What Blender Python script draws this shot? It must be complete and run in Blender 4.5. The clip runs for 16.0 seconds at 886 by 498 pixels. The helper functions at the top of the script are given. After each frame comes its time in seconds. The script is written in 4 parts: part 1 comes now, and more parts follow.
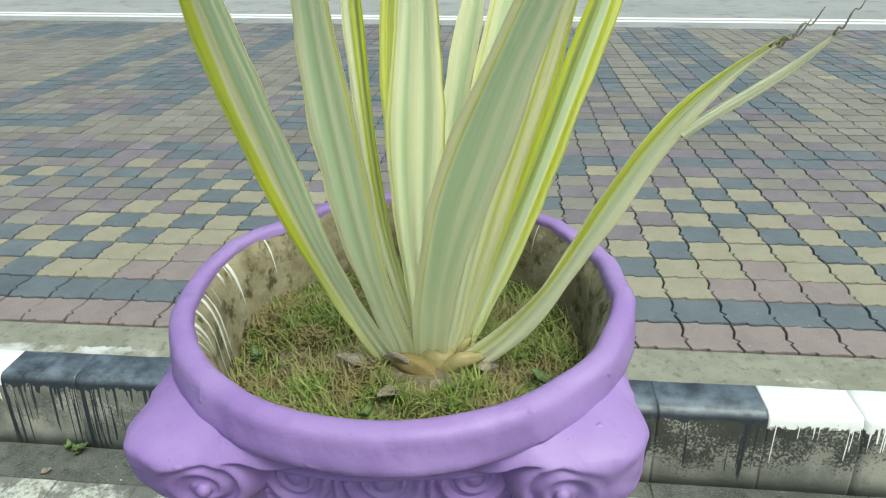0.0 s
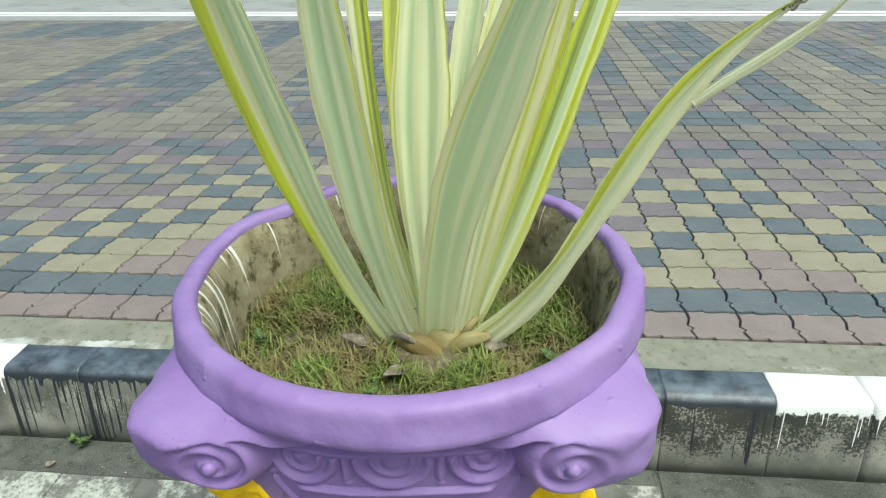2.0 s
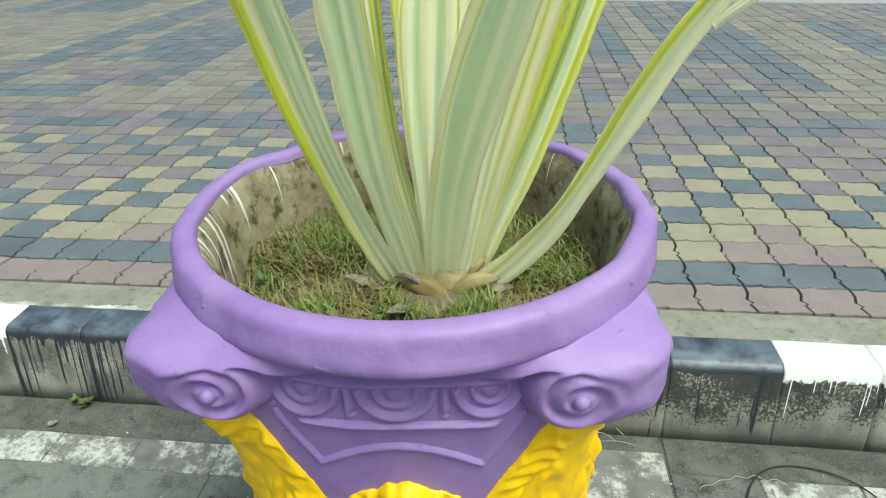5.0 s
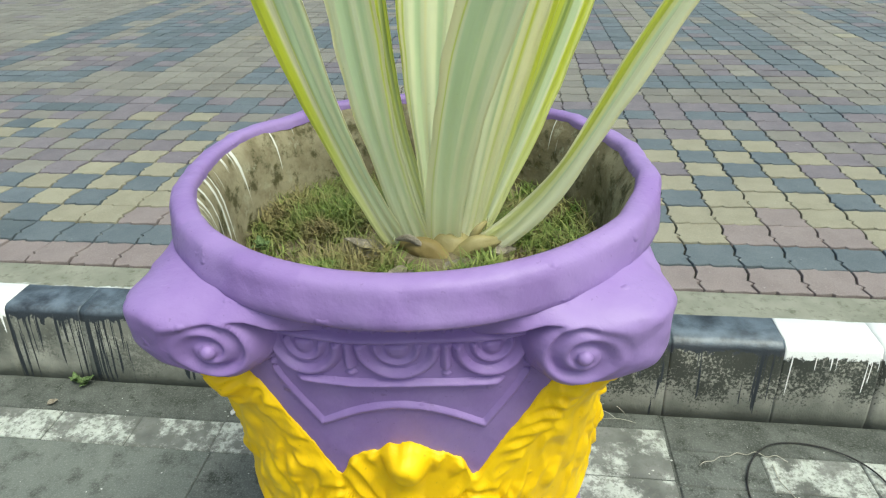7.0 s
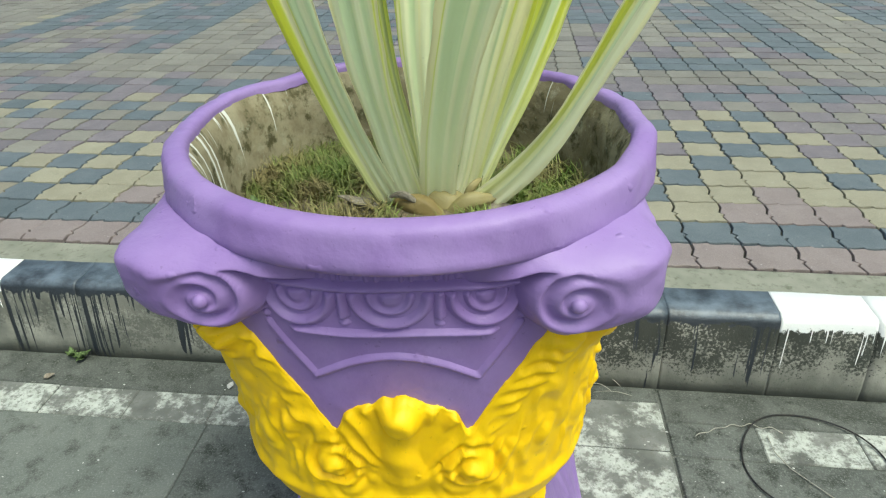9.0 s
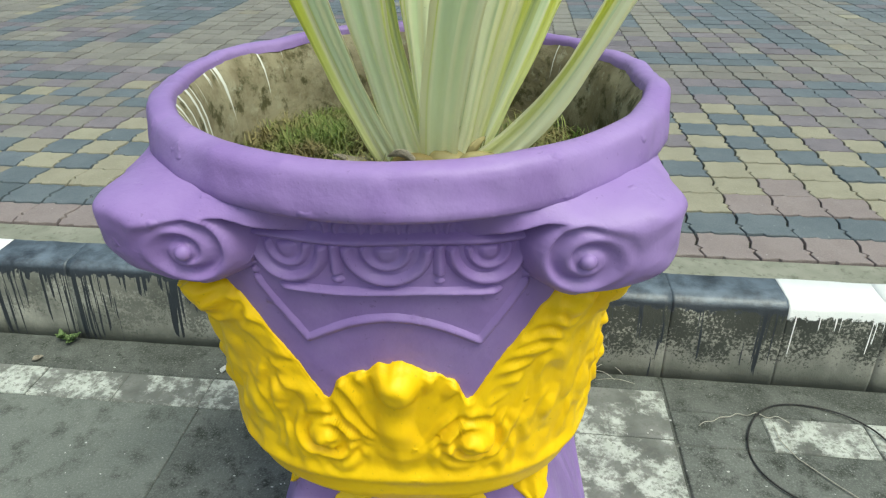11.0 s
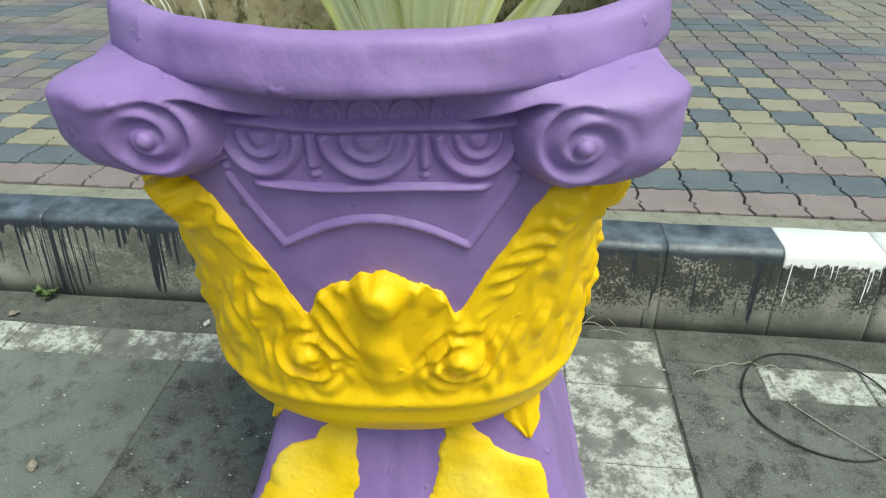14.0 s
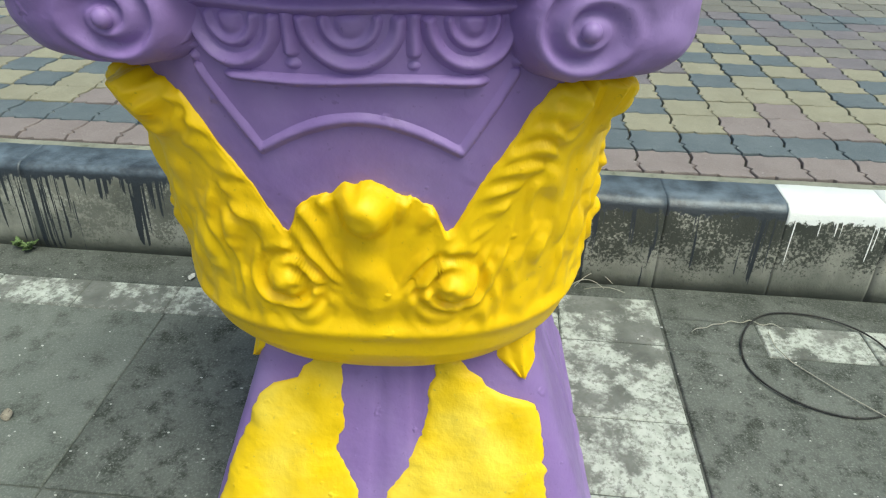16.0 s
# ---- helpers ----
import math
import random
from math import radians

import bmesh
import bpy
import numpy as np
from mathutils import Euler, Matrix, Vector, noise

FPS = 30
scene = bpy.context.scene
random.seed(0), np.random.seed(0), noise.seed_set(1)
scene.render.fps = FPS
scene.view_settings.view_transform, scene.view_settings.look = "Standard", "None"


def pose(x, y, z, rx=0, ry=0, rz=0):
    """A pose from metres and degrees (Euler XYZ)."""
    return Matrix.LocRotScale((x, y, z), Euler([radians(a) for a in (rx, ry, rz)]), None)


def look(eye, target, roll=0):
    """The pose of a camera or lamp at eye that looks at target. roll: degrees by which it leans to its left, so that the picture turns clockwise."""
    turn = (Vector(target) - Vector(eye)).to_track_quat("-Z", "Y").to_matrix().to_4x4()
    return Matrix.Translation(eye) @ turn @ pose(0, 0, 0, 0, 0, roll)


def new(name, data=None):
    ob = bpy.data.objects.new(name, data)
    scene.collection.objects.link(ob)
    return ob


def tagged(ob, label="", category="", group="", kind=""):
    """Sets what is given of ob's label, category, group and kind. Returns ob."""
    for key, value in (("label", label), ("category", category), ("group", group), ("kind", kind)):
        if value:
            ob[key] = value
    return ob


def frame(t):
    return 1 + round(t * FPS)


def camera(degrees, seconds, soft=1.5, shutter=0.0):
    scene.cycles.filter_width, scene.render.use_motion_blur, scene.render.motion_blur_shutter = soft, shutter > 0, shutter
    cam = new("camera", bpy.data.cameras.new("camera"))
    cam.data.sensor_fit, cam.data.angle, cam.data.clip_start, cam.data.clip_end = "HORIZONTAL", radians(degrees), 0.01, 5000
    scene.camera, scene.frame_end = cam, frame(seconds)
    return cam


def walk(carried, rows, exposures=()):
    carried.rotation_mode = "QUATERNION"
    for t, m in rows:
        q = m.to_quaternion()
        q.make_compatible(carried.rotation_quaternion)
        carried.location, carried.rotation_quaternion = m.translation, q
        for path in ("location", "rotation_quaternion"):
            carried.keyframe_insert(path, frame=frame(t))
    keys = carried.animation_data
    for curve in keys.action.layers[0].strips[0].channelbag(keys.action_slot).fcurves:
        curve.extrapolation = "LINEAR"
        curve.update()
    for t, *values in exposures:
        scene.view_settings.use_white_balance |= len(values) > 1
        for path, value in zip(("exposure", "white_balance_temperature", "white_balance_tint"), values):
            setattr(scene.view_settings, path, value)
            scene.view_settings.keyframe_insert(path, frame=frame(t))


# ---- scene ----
cam = camera(70.6, 16.0, 1.2)
PATH = [
    (0, (0.136, -0.771, 1.395), (-0.054, 0.987, 0.461), -1.2),
    (0.5, (0.134, -0.772, 1.388), (-0.061, 0.983, 0.448), -1.1),
    (1, (0.134, -0.773, 1.379), (-0.063, 0.977, 0.43), -1.7),
    (1.5, (0.133, -0.772, 1.371), (-0.065, 0.979, 0.425), -1.9),
    (2, (0.13, -0.773, 1.365), (-0.066, 0.982, 0.426), -1.8),
    (2.5, (0.127, -0.773, 1.358), (-0.066, 0.991, 0.434), -1.3),
    (3, (0.126, -0.775, 1.347), (-0.073, 0.987, 0.422), -1.9),
    (3.5, (0.126, -0.778, 1.336), (-0.081, 0.973, 0.392), -2.0),
    (4, (0.127, -0.779, 1.323), (-0.079, 0.961, 0.359), -1.4),
    (6.5, (0.127, -0.794, 1.272), (-0.08, 0.932, 0.282), -1.3),
    (7, (0.125, -0.797, 1.263), (-0.08, 0.922, 0.261), -1.3),
    (7.5, (0.124, -0.8, 1.253), (-0.081, 0.91, 0.237), -1.3),
    (8, (0.125, -0.801, 1.242), (-0.082, 0.9, 0.211), -1.4),
    (8.5, (0.129, -0.803, 1.229), (-0.072, 0.893, 0.187), -1.3),
    (9, (0.131, -0.814, 1.225), (-0.067, 0.887, 0.192), -1.2),
    (11.3, (0.128, -0.803, 1.155), (-0.068, 0.899, 0.124), -0.5),
    (11.5, (0.129, -0.803, 1.151), (-0.07, 0.913, 0.141), -0.8),
    (12, (0.126, -0.798, 1.14), (-0.046, 0.905, 0.107), 0.0),
    (12.5, (0.129, -0.801, 1.124), (-0.047, 0.887, 0.066), 0.2),
    (13, (0.131, -0.803, 1.104), (-0.049, 0.876, 0.033), -0.2),
    (13.5, (0.133, -0.804, 1.089), (-0.036, 0.878, 0.02), -0.1),
    (14, (0.133, -0.809, 1.069), (-0.032, 0.865, -0.014), -0.2),
    (14.5, (0.133, -0.807, 1.046), (-0.043, 0.869, -0.03), -0.1),
    (15, (0.133, -0.806, 1.023), (-0.03, 0.866, -0.062), 0.4),
    (15.5, (0.137, -0.803, 1.001), (-0.006, 0.853, -0.112), 0.5),
    (16, (0.137, -0.804, 0.984), (-0.008, 0.838, -0.15), 0.8),
]

EXPO, KELVIN, TINT = 0.24, 6350, -8
LINE_TURN = -6.1
walk(cam, [(t, look(eye, target, roll)) for t, eye, target, roll in PATH],
     [(t, EXPO + e, KELVIN, TINT) for t, e in ((0.0, 0.0), (1.5, 0.02), (4.0, 0.12), (7.0, 0.07), (9.0, 0.02), (12.5, -0.06), (16.0, -0.06))])

# ---- light: a bright, hazy sky with a soft high sun ----
SUN_EL, SUN_AZ = 64.5, 130.0
world = bpy.data.worlds.new("sky")
scene.world = world
world.use_nodes = True
wn = world.node_tree
sky = wn.nodes.new("ShaderNodeTexSky")
sky.sky_type = "NISHITA"
sky.sun_disc = False
sky.sun_elevation, sky.sun_rotation = radians(SUN_EL), radians(SUN_AZ)
sky.dust_density, sky.air_density, sky.ozone_density = 6.0, 1.0, 1.0
wn.links.new(sky.outputs[0], wn.nodes["Background"].inputs[0])
wn.nodes["Background"].inputs[1].default_value = 0.15
sun = new("sun", bpy.data.lights.new("sun", "SUN"))
sun.data.energy, sun.data.angle, sun.data.color = 1.8, radians(30), (1.0, 0.97, 0.92)
az = radians(SUN_AZ)
sun.matrix_world = look((0, 0, 0), (-math.sin(az) * math.cos(radians(SUN_EL)), -math.cos(az) * math.cos(radians(SUN_EL)), -math.sin(radians(SUN_EL))))

# ---- materials ----
class Nodes:
    """A small builder of node materials."""
    def __init__(self, name, rough=0.7, spec=0.4):
        self.m = bpy.data.materials.new(name)
        self.m.use_nodes = True
        self.t = self.m.node_tree
        self.b = self.t.nodes["Principled BSDF"]
        self.b.inputs["Roughness"].default_value = rough
        self.b.inputs["Specular IOR Level"].default_value = spec
        self.pos = self.t.nodes.new("ShaderNodeNewGeometry").outputs["Position"]
        self.heights = []

    def node(self, kind, **inputs):
        n = self.t.nodes.new(kind)
        for k, v in inputs.items():
            self.put(n.inputs[k.replace("_", " ")], v)
        return n

    def put(self, socket, v):
        if isinstance(v, bpy.types.NodeSocket):
            self.t.links.new(v, socket)
        else:
            socket.default_value = v

    def math(self, op, a, b=0.0, c=0.0, clamp=False):
        n = self.t.nodes.new("ShaderNodeMath")
        n.operation, n.use_clamp = op, clamp
        for i, v in enumerate((a, b, c)):
            self.put(n.inputs[i], v)
        return n.outputs[0]

    def scaled(self, v, x, y, z):
        n = self.t.nodes.new("ShaderNodeMapping")
        self.put(n.inputs["Vector"], v)
        n.inputs["Scale"].default_value = (x, y, z)
        return n.outputs[0]

    def noise(self, scale, detail=4.0, rough=0.55, at=None, warp=0.0):
        n = self.t.nodes.new("ShaderNodeTexNoise")
        self.put(n.inputs["Vector"], at if at is not None else self.pos)
        n.inputs["Scale"].default_value, n.inputs["Detail"].default_value = scale, detail
        n.inputs["Roughness"].default_value, n.inputs["Distortion"].default_value = rough, warp
        return n.outputs[0]

    def ramp(self, v, lo, hi):
        n = self.t.nodes.new("ShaderNodeMapRange")
        n.interpolation_type = "SMOOTHSTEP"
        self.put(n.inputs[0], v)
        self.put(n.inputs[1], lo)
        self.put(n.inputs[2], hi)
        return n.outputs[0]

    def mix(self, f, a, b):
        n = self.t.nodes.new("ShaderNodeMix")
        n.data_type = "RGBA"
        self.put(n.inputs[0], f)
        for i, v in ((6, a), (7, b)):
            self.put(n.inputs[i], v if isinstance(v, bpy.types.NodeSocket) else (*v, 1.0))
        return n.outputs[2]

    def axis(self, i):
        n = self.t.nodes.new("ShaderNodeSeparateXYZ")
        self.put(n.inputs[0], self.pos)
        return n.outputs[i]

    def random(self):
        return self.t.nodes.new("ShaderNodeObjectInfo").outputs["Random"]

    def island(self):
        return self.t.nodes.new("ShaderNodeNewGeometry").outputs["Random Per Island"]

    def bump(self, height, metres, strength=1.0):
        n = self.t.nodes.new("ShaderNodeBump")
        n.inputs["Strength"].default_value, n.inputs["Distance"].default_value = strength, metres
        self.put(n.inputs["Height"], height)
        if self.heights:
            self.t.links.new(self.heights[-1], n.inputs["Normal"])
        self.heights.append(n.outputs[0])
        self.t.links.new(n.outputs[0], self.b.inputs["Normal"])

    def done(self, colour, rough=None):
        self.put(self.b.inputs["Base Color"], colour if isinstance(colour, bpy.types.NodeSocket) else (*colour, 1.0))
        if rough is not None:
            self.put(self.b.inputs["Roughness"], rough)
        return self.m


def painted(name, main, pale, dirt, rough=0.5, lumps=1.0):
    """Thick exterior paint on cast concrete: brush mottling, chalky patches, specks of dirt."""
    n = Nodes(name, rough, 0.42)
    big, fine = n.noise(9, 4), n.noise(60, 5)
    c = n.mix(n.ramp(big, 0.35, 0.7), main, pale)
    c = n.mix(n.math("MULTIPLY", n.ramp(n.noise(150, 3), 0.66, 0.74), 0.55), c, dirt)
    c = n.mix(n.math("MULTIPLY", n.ramp(n.noise(26, 6), 0.6, 0.8), 0.35), c, dirt)
    n.bump(n.noise(11, 3), 0.012, 0.6 * lumps)
    n.bump(n.noise(34, 4, 0.6), 0.005, 0.55 * lumps)
    n.bump(n.ramp(n.noise(38, 2), 0.66, 0.8), 0.002, 0.8)
    n.bump(fine, 0.0009, 0.6)
    return n.done(c, n.math("MULTIPLY_ADD", fine, 0.25, rough - 0.1))


def mineral(name, a, b, stain, scale=6.0, rough=0.85, grain=220.0, stained=(0.5, 0.72), bump=0.0015, each=None, spec=0.25, flecks=0.0):
    """Concrete and stone: two tones, fine grain, stains."""
    n = Nodes(name, rough, spec)
    g = n.noise(grain, 3, 0.7)
    c = n.mix(n.ramp(n.noise(scale, 6, 0.6), 0.32, 0.68), a, b)
    c = n.mix(n.ramp(n.noise(scale * 3.7, 7, 0.7), *stained), c, stain)
    c = n.mix(n.math("MULTIPLY", n.ramp(g, 0.45, 0.75), 0.45), c, [min(1, v * 1.7 + 0.02) for v in b])
    if flecks:
        where = n.math("MULTIPLY", n.ramp(n.noise(120, 4, 0.7), 0.60, 0.68), n.ramp(n.noise(9, 4, 0.6), 0.38, 0.62))
        c = n.mix(n.math("MULTIPLY", where, flecks), c, (0.30, 0.305, 0.285))
    if each:
        c = n.mix(n.math("MULTIPLY", n.ramp(n.noise(42, 3, 0.6), 0.69, 0.74), 0.45), c, (0.50, 0.49, 0.46))
        rnd = n.random() if each == "object" else n.island()
        c2 = n.t.nodes.new("ShaderNodeHueSaturation")
        n.put(c2.inputs["Color"], c)
        n.put(c2.inputs["Value"], n.math("MULTIPLY_ADD", rnd, 0.34, 0.83))
        n.put(c2.inputs["Hue"], n.math("MULTIPLY_ADD", rnd, 0.02, 0.49))
        c = c2.outputs[0]
    n.bump(g, bump, 0.8)
    n.bump(n.noise(scale * 5, 5), bump * 2, 0.5)
    return n.done(c)


PURPLE = painted("purple_paint", (0.254, 0.157, 0.410), (0.302, 0.204, 0.462), (0.180, 0.11, 0.26), 0.5, 0.6)
YELLOW = painted("yellow_paint", (0.93, 0.575, 0.002), (0.95, 0.62, 0.003), (0.58, 0.36, 0.01), 0.46, 0.7)
YELLOW_THIN = painted("thin_yellow_paint", (0.90, 0.59, 0.006), (0.92, 0.68, 0.07), (0.50, 0.38, 0.09), 0.44)
GREY_DARK = mineral("worn_concrete_dark", (0.084, 0.091, 0.082), (0.140, 0.148, 0.135), (0.040, 0.044, 0.037), 5, stained=(0.46, 0.66), flecks=0.9)
GREY_MID = mineral("worn_concrete", (0.120, 0.131, 0.118), (0.160, 0.171, 0.154), (0.066, 0.073, 0.062), 4, stained=(0.47, 0.70), flecks=0.5)
GUTTER = mineral("damp_gutter_concrete", (0.058, 0.063, 0.055), (0.120, 0.127, 0.115), (0.028, 0.032, 0.024), 7, flecks=0.6)


def edging_concrete():
    """Weathered concrete with splashes of white along the kerb."""
    n = Nodes("edging_concrete", 0.85, 0.25)
    g = n.noise(220, 3, 0.7)
    c = n.mix(n.ramp(n.noise(8, 6, 0.6), 0.32, 0.68), (0.20, 0.205, 0.165), (0.265, 0.265, 0.22))
    c = n.mix(n.ramp(n.noise(28, 7, 0.7), 0.5, 0.7), c, (0.13, 0.135, 0.10))
    near = n.math("SUBTRACT", n.math("MULTIPLY_ADD", n.noise(22, 5), 0.085, 0.905), n.axis(1))
    left = n.ramp(n.axis(0), -1.05, -1.12)
    right = n.math("MULTIPLY", n.ramp(n.axis(0), 0.95, 1.03), n.ramp(n.axis(0), 1.22, 1.12))
    splash = n.math("MULTIPLY", n.ramp(near, 0.0, 0.008), n.math("MAXIMUM", left, n.math("MULTIPLY", right, n.ramp(n.noise(14, 4), 0.45, 0.55))))
    c = n.mix(n.math("MULTIPLY", splash, n.ramp(n.noise(9, 4), 0.35, 0.6)), c, (0.52, 0.54, 0.53))
    n.bump(g, 0.0015, 0.8)
    n.bump(n.noise(40, 5), 0.003, 0.5)
    return n.done(c)


EDGING = edging_concrete()
ASPHALT = mineral("asphalt", (0.24, 0.25, 0.25), (0.29, 0.30, 0.30), (0.14, 0.145, 0.145), 0.6, 0.8, 120)
JOINT = mineral("joint_dirt", (0.022, 0.022, 0.018), (0.042, 0.040, 0.032), (0.016, 0.02, 0.012), 12)
EARTH = mineral("open_ground", (0.14, 0.14, 0.12), (0.2, 0.2, 0.17), (0.1, 0.1, 0.08), 0.4)
LINE_WHITE = mineral("road_line_paint", (0.72, 0.73, 0.72), (0.8, 0.8, 0.78), (0.5, 0.5, 0.48), 3, 0.7)


def patchy_white(name):
    """Old white paint half worn off grey concrete slabs."""
    n = Nodes(name, 0.8, 0.25)
    g = n.noise(240, 3, 0.7)
    base = n.mix(n.ramp(n.noise(9, 6), 0.3, 0.7), (0.10, 0.105, 0.095), (0.20, 0.205, 0.19))
    white = n.mix(n.ramp(n.noise(40, 5), 0.3, 0.8), (0.50, 0.52, 0.48), (0.32, 0.34, 0.30))
    wear = n.math("ADD", n.noise(11, 8, 0.72), n.math("MULTIPLY", n.noise(3.0, 2), 0.5))
    c = n.mix(n.ramp(wear, 0.69, 0.82), base, white)
    c = n.mix(n.math("MULTIPLY", n.ramp(n.noise(70, 5, 0.7), 0.49, 0.62), 0.75), c, (0.14, 0.14, 0.125))
    n.bump(g, 0.0012, 0.8)
    return n.done(c)


SLAB_WHITE = patchy_white("worn_white_slab")


def kerb_paint(name, paint, sheen, spread, longest):
    """Painted top, with its sheen put into the colour, and runs of paint down a raw, mossy concrete face."""
    n = Nodes(name, 0.7, 0.7)
    g = n.noise(200, 3, 0.7)
    raw = n.mix(n.ramp(n.noise(7, 6), 0.3, 0.7), (0.13, 0.134, 0.113), (0.34, 0.335, 0.285))
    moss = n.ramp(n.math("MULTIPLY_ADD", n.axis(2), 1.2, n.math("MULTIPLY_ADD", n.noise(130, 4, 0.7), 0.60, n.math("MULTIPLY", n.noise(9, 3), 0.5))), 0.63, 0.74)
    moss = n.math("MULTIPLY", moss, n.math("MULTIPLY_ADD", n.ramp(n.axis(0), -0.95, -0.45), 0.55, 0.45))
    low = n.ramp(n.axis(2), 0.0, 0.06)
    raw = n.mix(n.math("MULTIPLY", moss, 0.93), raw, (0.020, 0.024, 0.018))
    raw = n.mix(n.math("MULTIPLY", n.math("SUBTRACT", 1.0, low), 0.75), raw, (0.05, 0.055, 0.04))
    fine = n.math("MULTIPLY_ADD", n.ramp(n.axis(0), -0.45, -0.75), 0.07, n.noise(1.0, 2, 0.5, n.scaled(n.pos, 120, 3, 3)))
    some = n.noise(1.0, 1, 0.5, n.scaled(n.pos, 14, 1, 2))
    ragged = n.math("MULTIPLY_ADD", n.noise(60, 4), 0.05, 0.0)
    long_ = n.math("MULTIPLY", n.ramp(fine, 0.55, 0.63), n.math("MULTIPLY", n.ramp(some, 0.36, 0.60), longest))
    reach = n.math("ADD", n.math("ADD", ragged, long_), n.math("MULTIPLY", some, spread))
    down = n.math("SUBTRACT", 0.240, n.axis(2))
    f = n.ramp(n.math("SUBTRACT", reach, down), 0.0, 0.006)
    # patches of the sheen tone on the top only: reflected sky painted as colour
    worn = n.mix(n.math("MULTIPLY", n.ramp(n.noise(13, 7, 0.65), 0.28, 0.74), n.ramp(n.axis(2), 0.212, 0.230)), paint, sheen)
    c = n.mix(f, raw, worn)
    n.bump(g, 0.0012, 0.8)
    n.bump(n.noise(18, 6), 0.005, 0.6)
    return n.done(c, n.math("MULTIPLY_ADD", f, -0.40, 0.85))


# the black paint's second tone is the blue-grey of sky reflected on the top
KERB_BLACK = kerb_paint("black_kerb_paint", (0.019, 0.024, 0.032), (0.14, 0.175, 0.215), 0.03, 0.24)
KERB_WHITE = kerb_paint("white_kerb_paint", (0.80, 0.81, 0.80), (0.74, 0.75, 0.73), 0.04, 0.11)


def pot_inside():
    """Mossy bare concrete with runs of white and a smear of lilac at the top."""
    n = Nodes("mossy_inner_concrete", 0.85, 0.25)
    raw = n.mix(n.ramp(n.noise(14, 7, 0.65), 0.35, 0.65), (0.19, 0.16, 0.095), (0.34, 0.305, 0.20))
    raw = n.mix(n.ramp(n.noise(30, 8, 0.7), 0.50, 0.64), raw, (0.085, 0.078, 0.036))
    raw = n.mix(n.math("MULTIPLY", n.ramp(n.noise(48, 6, 0.7), 0.55, 0.68), 0.6), raw, (0.40, 0.39, 0.28))
    comb = n.t.nodes.new("ShaderNodeCombineXYZ")
    n.put(comb.inputs[0], n.math("MULTIPLY", n.math("ARCTAN2", n.axis(1), n.math("MULTIPLY", n.axis(0), -1.0)), 34.0))
    n.put(comb.inputs[1], n.math("MULTIPLY", n.axis(2), 5.0))
    run = n.noise(1.0, 2, 0.5, comb.outputs[0])
    down = n.math("DIVIDE", n.math("SUBTRACT", 0.945, n.axis(2)), 0.13)
    side = n.math("MULTIPLY", n.ramp(n.axis(0), -0.22, -0.265), n.ramp(n.axis(1), 0.08, 0.0))
    f = n.math("SUBTRACT", n.math("MULTIPLY_ADD", side, 0.12, run), n.math("MULTIPLY_ADD", down, 0.12, 0.655))
    c = n.mix(n.ramp(f, 0.0, 0.04), raw, (0.72, 0.72, 0.66))
    n.bump(n.noise(90, 5), 0.003, 0.8)
    return n.done(c)


POT_IN = pot_inside()
SOIL = mineral("dry_soil", (0.14, 0.115, 0.07), (0.21, 0.175, 0.115), (0.09, 0.08, 0.045), 22, 0.95, 160, bump=0.004)


TONES = {"L": (0.74, 0.79, 0.03), "C": (0.99, 0.95, 0.64), "P": (0.96, 0.97, 0.74), "G": (0.72, 0.84, 0.58), "O": (0.50, 0.58, 0.15), "D": (0.32, 0.42, 0.09), "Y": (0.90, 0.90, 0.44)}


